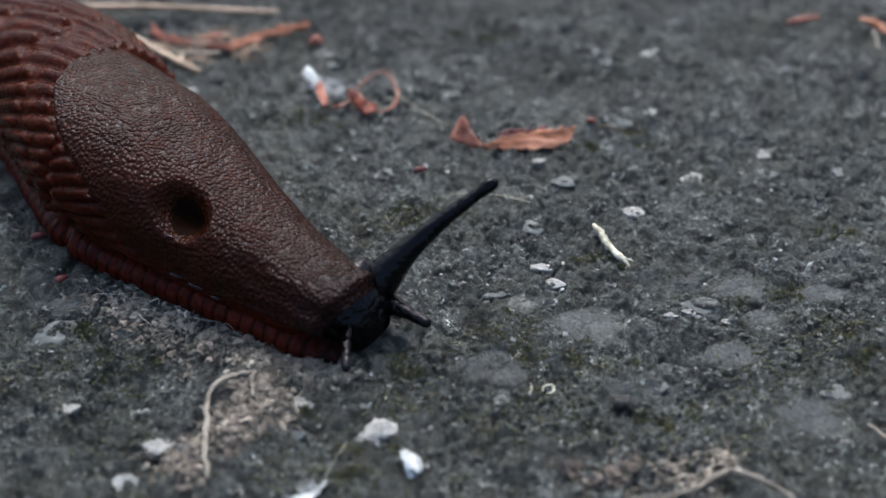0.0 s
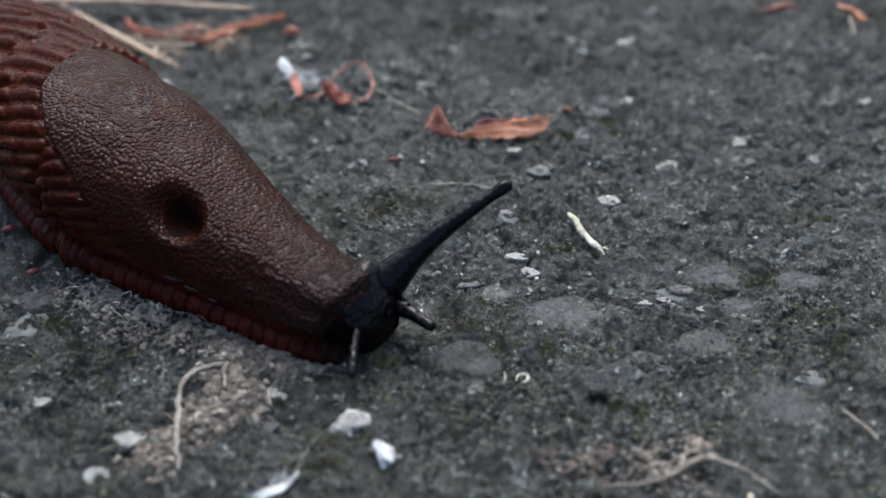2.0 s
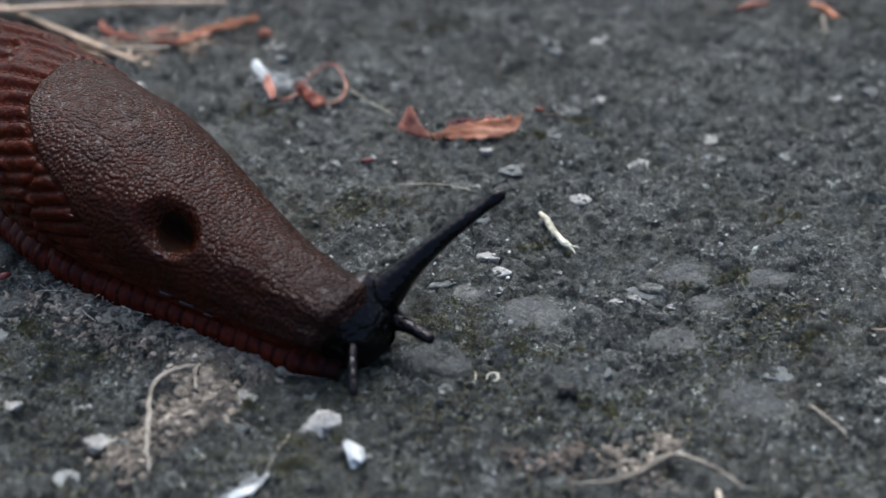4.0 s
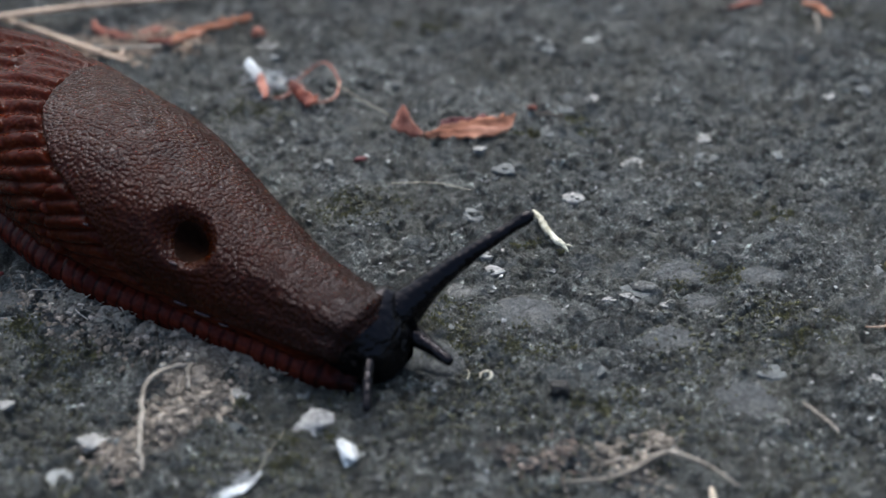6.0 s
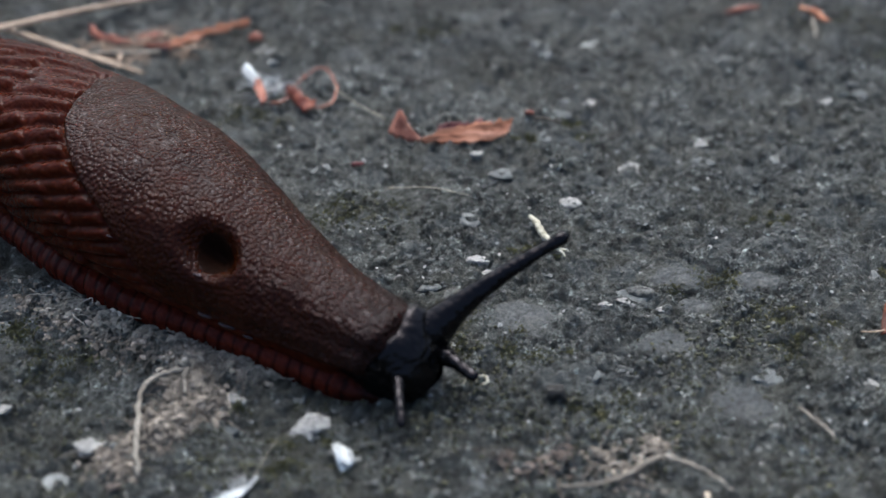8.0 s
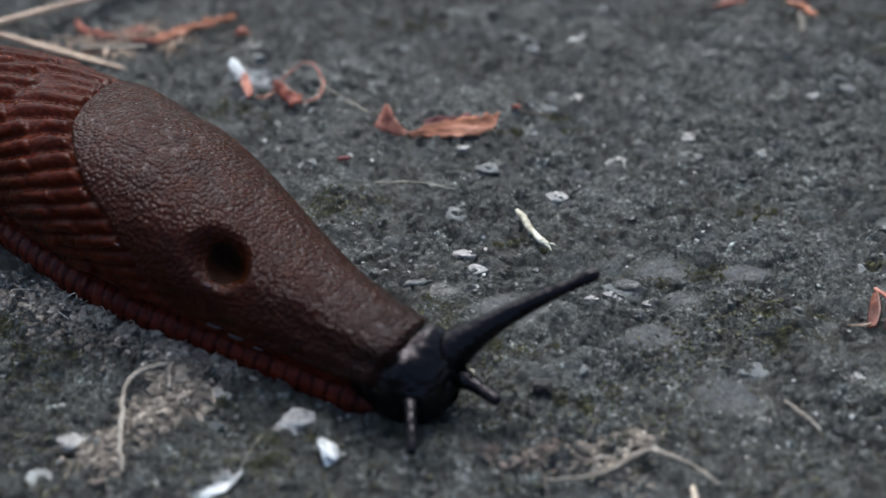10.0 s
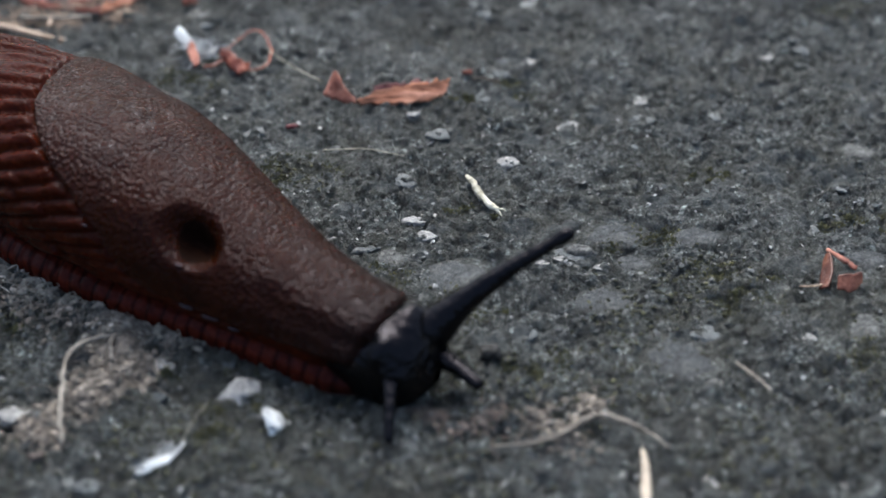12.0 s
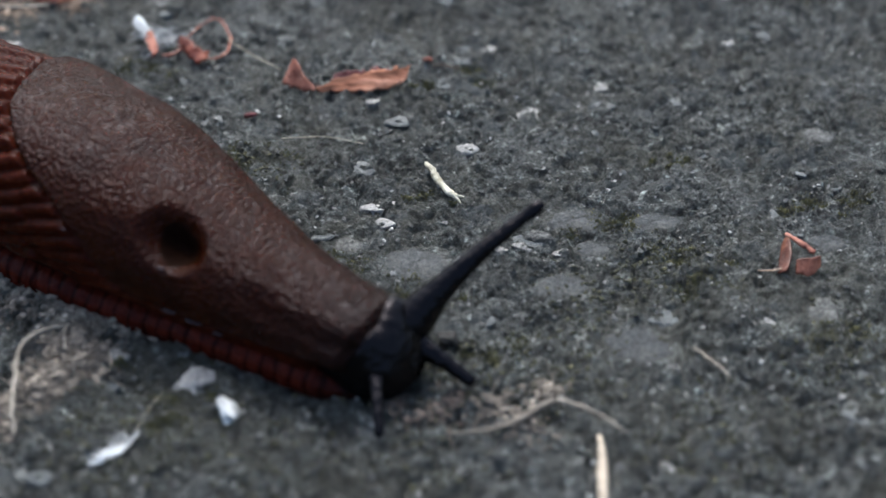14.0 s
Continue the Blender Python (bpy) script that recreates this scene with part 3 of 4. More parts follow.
def build_slug():
    root = tagged(new("slug"), "large reddish-brown slug with black head crawling over asphalt", "slug")
    trunk = hide_part("trunk", root, -17.0, 19.0, 0.24, (0, 0, 0), "red-brown flank with rows of long wet warts")
    for side in (1, -1):
        fringe_part(trunk, -17.0, 20.0, side, (0, 0, 0))
    pivot = (-13.0, 2.9, 0.0)
    tail = hide_part("tail", root, -95.0, -9.5, 0.30, pivot, "red-brown tail with rows of long wet warts")
    for side in (1, -1):
        fringe_part(tail, -93.0, -10.0, side, pivot)
    mantle = mantle_part(root)
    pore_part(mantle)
    glint_beads(mantle)
    head = head_part(root)
    upper = feeler("upper_tentacle", head, 15.9,
                   [(-0.2, 0.9), (-0.12, 1.5), (-0.05, 1.85), (0.02, 1.95), (0.08, 1.9), (0.16, 1.6), (0.25, 1.3), (0.38, 1.02), (0.6, 0.78), (0.86, 0.56), (0.93, 0.66), (0.975, 0.58), (1.0, 0.12)],
                   0.35, "long black feeler with an eye at its tip")
    left = feeler("lower_tentacle", head, 5.9, [(0, 1.6), (0.22, 0.95), (0.55, 0.66), (0.9, 0.56), (0.97, 0.45), (1.0, 0.15)], 0.15, "short black feeler")
    right = feeler("lower_tentacle", head, 6.0, [(0, 1.0), (0.25, 0.58), (0.6, 0.45), (0.9, 0.42), (0.97, 0.34), (1.0, 0.12)], 0.25, "short black feeler")
    return root, tail, head, upper, left, right


slug, slug_tail, slug_head, feeler_up, feeler_left, feeler_right = build_slug()


# ---- litter on the asphalt ----
def thing(name, label, category, x=0.0, y=0.0, z=0.0, group="", kind=""):
    """An Empty at the thing's base, x, y, z in mm."""
    ob = tagged(new(name), label, category, group, kind)
    ob.matrix_basis = pose(x * MM, y * MM, z * MM)
    return ob


def single(name, verts, faces, mat, label, category, x, y, z, group="", kind="", turn=0.0):
    """A thing of one mesh, its vertices in metres from its base."""
    ob = tagged(new(name, mesh_of(name, verts, faces, mat)), label, category, group, kind)
    ob.matrix_basis = pose(x * MM, y * MM, z * MM, 0, 0, turn)
    return ob


def sheet(low, high, thick, base, seed, rough=0.14, cols=40, rows=9, ragged=0.0):
    """A warped flake between two edges (mm), thick mm through, told from base. Gives vertices and faces."""
    lo, hi = smooth_line(low, cols), smooth_line(high, cols)
    rng = random.Random(seed)
    front, b = [], Vector(base)
    for i in range(cols):
        cut = ragged * (1.4 * noise.noise(Vector((i * 0.21, seed, 0.5))) + 0.35 * rng.uniform(-1, 1))
        for j in range(rows):
            v = j / (rows - 1)
            v = min(max(v + cut * (v - 0.5), -0.1), 1.1)
            p = lo[i].lerp(hi[i], v)
            k = noise.noise(p * 0.9 + Vector((seed, 0, 0))) * rough * 2 + noise.noise(p * 2.6 + Vector((0, seed, 0))) * rough
            front.append(p + Vector((k * 0.5, k, k * 0.6)))
    n = len(front)
    faces = grid_faces(cols, rows)
    normal = [Vector() for _ in front]
    for f in faces:
        q = (front[f[2]] - front[f[0]]).cross(front[f[3]] - front[f[1]])
        for i in f:
            normal[i] += q
    back = [p - q.normalized() * thick for p, q in zip(front, normal)]
    edge = [i * rows for i in range(cols)] + [(cols - 1) * rows + j for j in range(1, rows)]
    edge += [i * rows + rows - 1 for i in range(cols - 2, -1, -1)] + [j for j in range(rows - 2, 0, -1)]
    walls = [(a, e, e + n, a + n) for a, e in zip(edge, edge[1:] + edge[:1])]
    return [(p - b) * MM for p in front + back], faces + [tuple(i + n for i in f[::-1]) for f in faces] + walls


def strand(points, radii, base, count=30, sides=8, flat=0.8, wobble=0.0, seed=0):
    """A stalk or root along points (mm), told from base."""
    line = smooth_line([Vector(p) - Vector(base) for p in points], count)
    u = np.linspace(0, 1, count)
    share = np.linspace(0, 1, len(radii))
    rad = [float(r) * (1 + wobble * noise.noise(Vector((i * 0.45, seed, 0)))) for i, r in enumerate(np.interp(u, share, radii))]
    line = [p + Vector((1, 0.6, 0.4)) * (wobble * 0.35 * noise.noise(Vector((i * 0.3, 5 + seed, 1)))) for i, p in enumerate(line)]
    return sweep(line, rad, sides, flat)


def bark_flake():
    """A torn flake of conifer bark with a curled-up corner."""
    x, y = 9.0, 139.5
    z = height(x, y)
    root = thing("bark_flake", "torn reddish-brown flake of bark with a ragged end, lying on asphalt", "bark", x, y, z)
    slab = sheet([(4.8, 137.9, 0.1), (7.5, 137.6, 0.0), (11, 137.8, 0.0), (13.4, 138.3, 0.1), (15.0, 139.2, 0.5)],
                 [(5.3, 138.5, 0.5), (7.6, 138.8, 1.0), (11, 139.3, 1.4), (13.8, 139.9, 1.7), (15.4, 140.3, 1.7)],
                 0.5, (x, y, 0), 3, 0.20, 46, 10, 0.14)
    child("slab", mesh_of("slab", *slab, MAT["bark"]), root)
    under = sheet([(6.6, 139.2, 0.0), (9, 139.4, 0.1), (11, 139.6, 0.1), (13.0, 139.9, 0.1)],
                  [(6.9, 140.3, 0.8), (9, 140.5, 1.0), (11, 140.6, 1.2), (13.2, 140.8, 1.2)], 0.35, (x, y, 0), 8, 0.25, 34, 8, 0.3)
    child("inner_layer", mesh_of("inner_layer", *under, MAT["wine"]), root, "darker splintered layer")
    curl = sheet([(1.2, 140.2, 0.1), (2.3, 139.2, 0.1), (3.6, 138.3, 0.1), (4.7, 137.8, 0.15)],
                 [(1.9, 140.7, 1.1), (2.7, 140.7, 2.7), (3.7, 139.3, 1.4), (4.8, 138.3, 0.5)], 0.3, (x, y, 0), 5, 0.12, 30, 8, 0.12)
    child("curled_corner", mesh_of("curled_corner", *curl, MAT["bark_skin"]), root, "upturned pinkish corner")


def bark_strip():
    x, y = -27.0, 165.5
    root = thing("bark_strip", "long orange-brown strip of bark lying on asphalt", "bark", x, y, height(x, y) + 0.35)
    a = sheet([(-38.0, 166.6, 0.1), (-35.2, 164.6, 0.1), (-31, 163.3, 0.1), (-27, 162.9, 0.1)],
              [(-38.2, 167.6, 1.0), (-35.4, 165.4, 0.9), (-31, 163.7, 0.6), (-27, 163.3, 0.6)], 0.5, (x, y, 0), 12, 0.2, 34, 7, 0.2)
    child("thin_end", mesh_of("thin_end", *a, MAT["bark_skin"]), root)
    b = sheet([(-27.5, 162.9, 0.1), (-23.5, 164.8, 0.4), (-20.3, 166.3, 0.8), (-17.4, 166.9, 1.2)],
              [(-27.5, 163.5, 0.7), (-23.7, 165.6, 1.2), (-20.3, 167.0, 1.6), (-17.2, 167.7, 2.0)], 0.7, (x, y, 0), 14, 0.22, 34, 7, 0.25)
    child("thick_end", mesh_of("thick_end", *b, MAT["bark"]), root, "raised splintered orange end")
    c = sheet([(-32, 164.8, 0.1), (-30.2, 165.0, 0.2), (-28.4, 165.6, 0.3)], [(-32, 165.5, 0.5), (-30.2, 165.9, 0.8), (-28.4, 166.4, 0.7)],
              0.3, (x, y, 0), 15, 0.15, 20, 6, 0.2)
    child("splinter", mesh_of("splinter", *c, MAT["bark_skin"]), root)


def curled_fibres():
    x, y = -8.8, 149.8
    root = thing("curled_bark_shaving", "curled rusty-orange shaving of bark with a looped end", "bark", x, y, height(x, y))
    loop = strand([(-8.9, 147.0, 0.4), (-6.9, 146.9, 0.3), (-5.6, 148.2, 0.5), (-5.4, 150.8, 0.9), (-6.3, 153.4, 1.3), (-7.6, 154.6, 1.4), (-9.3, 153.2, 1.0), (-11.0, 150.6, 0.6)],
                  [0.13, 0.15, 0.17, 0.19, 0.16, 0.13, 0.12, 0.12], (x, y, 0), 46, 8, 0.6, 0.4, 2)
    child("loop", mesh_of("loop", *loop, MAT["scale_leaf"]), root)
    body = sheet([(-11.4, 150.4, 0.1), (-10.4, 148.6, 0.1), (-9.2, 146.6, 0.1), (-7.9, 146.6, 0.2)],
                 [(-11.3, 150.8, 0.8), (-10.1, 149.6, 1.3), (-8.9, 148.1, 1.2), (-7.8, 147.2, 0.7)], 0.3, (x, y, 0), 21, 0.2, 28, 8, 0.15)
    child("rolled_body", mesh_of("rolled_body", *body, MAT["scale_leaf"]), root)
    wisp = strand([(-13.2, 148.0, 0.3), (-12.2, 147.6, 0.5), (-11.0, 148.8, 0.6)], [0.25, 0.3, 0.25], (x, y, 0), 16, 6, 0.6, 0.3, 4)
    child("wisp", mesh_of("wisp", *wisp, MAT["scale_leaf"]), root)


def bract():
    """A small pointed bract, white at the tip."""
    x, y = -15.5, 152.0
    root = thing("dry_bract", "small dry bract, white at its tip and orange at its foot", "leaf", x, y, height(x, y))
    tip = sheet([(-17.3, 155.2, 0.8), (-16.6, 153.6, 0.6), (-15.6, 152.1, 0.4)], [(-16.7, 155.8, 1.5), (-15.8, 154.4, 1.5), (-14.9, 152.8, 1.1)],
                0.2, (x, y, 0), 31, 0.06, 18, 6)
    child("white_tip", mesh_of("white_tip", *tip, MAT["chalk"]), root, "bright white tip")
    foot = sheet([(-15.7, 152.2, 0.4), (-15.0, 150.0, 0.2), (-14.3, 147.8, 0.1)], [(-14.9, 152.8, 1.1), (-14.2, 150.6, 0.9), (-13.6, 148.4, 0.5)],
                 0.2, (x, y, 0), 33, 0.08, 18, 6)
    child("foot", mesh_of("foot", *foot, MAT["bark_skin"]), root)


def stalk(name, label, points, radii, mat, category="stalk", count=30, wobble=0.15, seed=1, flat=0.8, group="", sides=8):
    x, y = points[len(points) // 2][:2]
    z = max(height(p[0], p[1]) for p in points) + 0.05
    verts, faces = strand(points, radii, (x, y, 0), count, sides, flat, wobble, seed)
    single(name, verts, faces, MAT[mat], label, category, x, y, z, group)


def worm_cast():
    """A short pale stick, gnawed and forked at its end."""
    x, y = 17.6, 119.0
    root = thing("pale_stick", "short pale cream stick with a forked end on asphalt", "stick", x, y, height(x, y))
    main = strand([(16.3, 122.2, 0.7), (16.8, 120.5, 0.9), (17.3, 118.8, 0.8), (18.1, 117.1, 0.7), (19.0, 116.0, 0.6)],
                  [0.22, 0.34, 0.36, 0.42, 0.34, 0.40, 0.25], (x, y, 0), 34, 9, 0.9, 0.35, 6)
    child("shaft", mesh_of("shaft", *main, MAT["twig_pale"]), root)
    for k, (a, b) in enumerate((((18.8, 116.2, 0.6), (19.8, 116.1, 0.5)), ((18.9, 116.1, 0.6), (19.3, 115.2, 0.4)))):
        verts, faces = strand([a, tuple((p + q) / 2 for p, q in zip(a, b)), b], [0.22, 0.16, 0.07], (x, y, 0), 10, 6, 0.9, 0.2, k)
        child("fork", mesh_of("fork", verts, faces, MAT["twig_pale"]), root)


def rusty_leaf():
    """Curled rust-red bud scales lying together."""
    x, y = 49.8, 103.6
    root = thing("curled_leaf_scale", "curled glossy rust-red bud scale on asphalt", "leaf", x, y, height(x, y))
    a = sheet([(48.2, 102.2, 0.1), (48.8, 104.0, 0.3), (49.4, 105.7, 0.7)], [(49.0, 102.0, 0.7), (49.8, 103.9, 1.3), (49.9, 106.2, 1.8)],
              0.16, (x, y, 0), 41, 0.10, 22, 8)
    child("blade", mesh_of("blade", *a, MAT["rust_leaf"]), root)
    b = sheet([(49.9, 102.0, 0.1), (51.0, 101.7, 0.1), (52.2, 102.4, 0.2)], [(50.0, 102.8, 0.9), (51.3, 102.8, 1.4), (52.4, 103.3, 1.1)],
              0.2, (x, y, 0), 42, 0.14, 22, 8)
    child("blade", mesh_of("blade", *b, MAT["rust_leaf"]), root)
    c = strand([(49.8, 106.2, 1.7), (51.0, 104.8, 1.5), (52.0, 103.6, 1.3)], [0.22, 0.34, 0.30], (x, y, 0), 18, 7, 0.7, 0.4, 3)
    child("rib", mesh_of("rib", *c, MAT["bark_skin"]), root)
    d = strand([(46.4, 102.6, 0.2), (47.8, 102.3, 0.35), (49.4, 102.9, 0.3)], [0.07, 0.16, 0.1], (x, y, 0), 14, 6, 0.7, 0.2, 4)
    child("stalk", mesh_of("stalk", *d, MAT["straw"]), root)


def splinter():
    """A pale flat splinter standing out of the litter, pointed at one end."""
    x, y = 27.9, 79.0
    low = [(28.25, 82.2, 0.3), (27.85, 80.2, 0.3), (27.3, 77.6, 0.3), (26.85, 74.0, 0.3)]
    high = [(28.35, 82.2, 0.5), (28.35, 80.2, 0.55), (28.0, 77.4, 0.6), (27.5, 74.0, 0.55)]
    verts, faces = sheet(low, high, 0.4, (x, y, 0), 51, 0.05, 26, 7)
    single("wood_splinter", [(v[0], v[1], v[2]) for v in verts], faces, MAT["pale_wood"], "pale flat pointed wood splinter", "splinter",
           x, y, height(x, y) + 0.1)


def chip(name, label, x, y, size, mat, seed, flat=0.35, turn=0.0, long=1.0, lift=0.2):
    rng = random.Random(seed)
    verts, faces = lump(rng, 3, 0.42, flat)
    verts = [Vector((v.x * size * long, v.y * size, v.z * size)) * MM for v in verts]
    single(name, verts, faces, MAT[mat], label, "stone chip", x, y, height(x, y) + lift * size, turn=turn)


def feather():
    """A downy white tuft."""
    x, y = -11.3, 83.4
    rng = random.Random(77)
    root = thing("downy_tuft", "small bright white downy tuft stuck to asphalt", "feather", x, y, height(x, y))
    low = [(-13.4, 81.6, 0.1), (-12.2, 82.0, 0.1), (-10.9, 82.7, 0.2), (-9.7, 84.5, 0.3)]
    high = [(-13.3, 82.1, 0.3), (-12.1, 82.9, 0.5), (-10.8, 83.7, 0.5), (-9.6, 84.9, 0.4)]
    child("vane", mesh_of("vane", *sheet(low, high, 0.15, (x, y, 0), 61, 0.10, 26, 8, 0.2), MAT["chalk"]), root)
    verts, faces = [], []
    for k in range(46):
        u = rng.random()
        a = Vector((-13.2 + 3.4 * u, 81.9 + 2.8 * u, 0.3))
        b = a + Vector((rng.gauss(-0.7, 0.7), rng.gauss(0, 0.8), rng.uniform(-0.2, 0.5)))
        v, f = sweep([(a - Vector((x, y, 0))), ((a + b) / 2 - Vector((x, y, -0.1))), (b - Vector((x, y, 0)))], [0.05, 0.04, 0.015], 4)
        faces += [tuple(i + len(verts) for i in q) for q in f]
        verts += v
    child("down", mesh_of("down", verts, faces, MAT["chalk"]), root)


def heap(name, label, category, spots, count, sizes, mat, seed, spread_mm, flat=0.7, fibres=0, fibre_mat=""):
    """Loose crumbs lying about some spots, all one object of kind stuff."""
    rng = random.Random(seed)
    shapes = [lump(rng, 1, 0.4, flat) for _ in range(6)]
    verts, faces = [], []
    for _ in range(count):
        sx, sy, sr = rng.choice(spots)
        x, y = sx + rng.gauss(0, 0.5) * sr, sy + rng.gauss(0, 0.5) * sr
        size = sizes[0] + (sizes[1] - sizes[0]) * rng.random() ** 3
        m = Matrix.LocRotScale(Vector((x, y, height(x, y) + size * 0.3)), Euler((rng.uniform(-0.5, 0.5), rng.uniform(-0.5, 0.5), rng.uniform(0, 6.3))),
                               Vector((size, size * rng.uniform(0.6, 1), size)))
        v, f = rng.choice(shapes)
        faces += [tuple(i + len(verts) for i in q) for q in f]
        verts += [(m @ p) * MM for p in v]
    for _ in range(fibres):
        sx, sy, sr = rng.choice(spots)
        a = Vector((sx + rng.gauss(0, 0.55) * sr, sy + rng.gauss(0, 0.55) * sr, 0))
        a.z = height(a.x, a.y) + 0.2
        turn, length = rng.uniform(0, 6.3), rng.uniform(1.2, 3.6)
        b = a + Vector((math.cos(turn), math.sin(turn), 0)) * length
        b.z = height(b.x, b.y) + 0.15
        mid = (a + b) / 2 + Vector((rng.gauss(0, 0.4), rng.gauss(0, 0.4), rng.uniform(0.1, 0.6)))
        v, f = sweep(smooth_line([a, mid, b], 7), [0.035, 0.05, 0.055, 0.05, 0.045, 0.035, 0.015], 4)
        faces += [tuple(i + len(verts) for i in q) for q in f]
        verts += v
    me = mesh_of(name, verts, faces, MAT[mat], smooth=False)
    return tagged(new(name, me), label, category, kind="stuff")


def moss_clump(x, y, size, seed, count=240):
    """A low cushion of tiny mossy leaves in a pit of the asphalt."""
    rng = random.Random(seed)
    verts, faces = [], []
    lobes = [(rng.gauss(0, 0.6) * size * 1.3, rng.gauss(0, 0.45) * size, rng.uniform(0.2, 0.6) * size) for _ in range(7)]
    for _ in range(count):
        lx, ly, lr = rng.choice(lobes)
        px, py = lx + rng.gauss(0, 0.5) * lr, ly + rng.gauss(0, 0.5) * lr
        h = height(x + px, y + py) - height(x, y)
        lean, turn, tall = rng.uniform(0.1, 1.1), rng.uniform(0, 6.3), rng.uniform(0.15, 0.5)
        way = Vector((math.sin(lean) * math.cos(turn), math.sin(lean) * math.sin(turn), math.cos(lean)))
        side = way.orthogonal().normalized() * rng.uniform(0.06, 0.15)
        deep = way.cross(side) * 0.5
        foot = Vector((px, py, h - 0.05))
        n = len(verts)
        verts += [foot * MM, (foot + way * tall * 0.45 + side) * MM, (foot + way * tall * 0.45 - side) * MM,
                  (foot + way * tall * 0.5 + deep) * MM, (foot + way * tall) * MM]
        faces += [(n, n + 1, n + 3), (n, n + 3, n + 2), (n, n + 2, n + 1), (n + 1, n + 4, n + 3), (n + 3, n + 4, n + 2), (n + 2, n + 4, n + 1)]
    me = mesh_of("moss_clump", verts, faces, MAT["moss"], smooth=False)
    ob = tagged(new("moss_clump", me), "olive-brown cushion of moss in a pit of asphalt", "moss", "moss in the asphalt", "stuff")
    ob.matrix_basis = pose(x * MM, y * MM, height(x, y) * MM)


bark_flake()
bark_strip()
curled_fibres()
bract()
worm_cast()
rusty_leaf()
splinter()
feather()
chip("dark_pebble", "blackish angular pebble lying on asphalt", 16.5, 94.4, 1.0, "dark_stone", 38, 0.8, 10, 1.1, 0.3)
chip("chalk_chip", "bright white chalky stone chip on asphalt", -2.4, 86.8, 1.05, "chalk", 15, 0.5, -62, 1.45)
chip("quartz_chip", "pale grey-white quartz chip on asphalt", -5.2, 90.9, 1.7, "white_stone", 6, 0.45, 20, 1.15)


def pushed_stalk(points, radii, seed):
    """A loose grass stalk along +x that the passing slug pushes round."""
    verts, faces = strand(points, radii, (0, 0, 0), 40, 8, 0.8, 0.08, seed)
    return single("grass_stalk", verts, faces, MAT["straw"], "bleached straw-coloured grass stalk leaning against the slug", "stalk", 0, 0, 0, "grass stalks")


stalk_near = pushed_stalk([(0, 0, 0.2), (9, 0.3, 0.9), (18, 0.1, 1.4), (28, -0.4, 1.7)], [0.40, 0.5, 0.5, 0.42], 1)
stalk_far = pushed_stalk([(-16, 0.3, 0.3), (-6, 0.2, 1.0), (3, 0, 1.4), (12, 0.1, 1.6), (18, 0.3, 1.7)], [0.36, 0.45, 0.5, 0.5, 0.42], 2)
stalk("grass_stalk", "bleached straw-coloured grass stalk on asphalt", [(-37, 161.6, 0.5), (-33, 161.0, 0.6), (-28.5, 161.6, 0.5)],
      [0.3, 0.4, 0.3], "root", count=20, wobble=0.2, seed=3, group="grass stalks")
stalk("dry_root", "curved pale dry rootlet on asphalt", [(15.8, 83.2, 0.1), (19.0, 83.0, 0.4), (21.6, 83.8, 0.6), (23.6, 85.3, 0.6), (24.9, 86.2, 0.3)],
      [0.09, 0.17, 0.26, 0.32, 0.26], "root", "root", 34, 0.3, 4, group="dry rootlets")
stalk("dry_root", "curved pale dry rootlet on asphalt", [(25.0, 85.8, 0.3), (27.0, 84.4, 0.5), (28.6, 83.2, 0.4), (30.2, 81.6, 0.1)],
      [0.22, 0.26, 0.18, 0.08], "root", "root", 28, 0.3, 5, group="dry rootlets")
stalk("dry_root", "bent grey-brown rootlet beside crumbled soil",
      [(-16.6, 98.4, 0.6), (-18.6, 97.9, 0.7), (-20.2, 96.6, 0.9), (-20.9, 94.6, 0.8), (-20.6, 91.4, 0.7), (-20.3, 88.0, 0.6), (-19.6, 85.0, 0.3)],
      [0.16, 0.26, 0.28, 0.22, 0.29, 0.26, 0.1], "root", "root", 60, 0.55, 6, group="dry rootlets")
stalk("twig", "short pale brown twig on asphalt", [(37.9, 91.6, 0.3), (38.6, 90.0, 0.5), (39.4, 88.8, 0.5), (40.1, 87.6, 0.3)],
      [0.12, 0.22, 0.24, 0.10], "root", "twig", 22, 0.3, 7)
stalk("hair_fibre", "thin pale fibre on asphalt", [(-5.6, 150.0, 1.1), (-2.7, 147.0, 0.6), (0.8, 143.6, 0.4)], [0.06, 0.08, 0.05], "twig_pale", "fibre", 24, 0.1, 8, sides=5)
stalk("hair_fibre", "thin pale fibre on asphalt", [(1.1, 129.0, 0.3), (5.7, 128.7, 0.5), (9.9, 127.4, 0.3)], [0.05, 0.07, 0.045], "twig_pale", "fibre", 24, 0.1, 9, sides=5)
stalk("bark_crumb", "small orange strip of bark lying on asphalt", [(46.2, 170.4, 0.3), (48.6, 171.3, 0.5), (51.0, 172.2, 0.3)], [0.25, 0.5, 0.3], "bark_skin", "bark", 20, 0.5, 10)
stalk("bark_crumb", "speckled orange shred of bark beside dry grass", [(56.4, 171.4, 0.4), (57.9, 169.4, 0.6), (59.2, 167.0, 0.4)], [0.3, 0.6, 0.3], "bark", "bark", 20, 0.6, 11)
stalk("grass_stalk", "short bleached bit of grass stalk on asphalt", [(57.3, 168.4, 0.4), (57.0, 165.4, 0.5), (56.5, 162.4, 0.3)], [0.18, 0.28, 0.15], "root", count=20, wobble=0.3, seed=22, group="grass stalks")
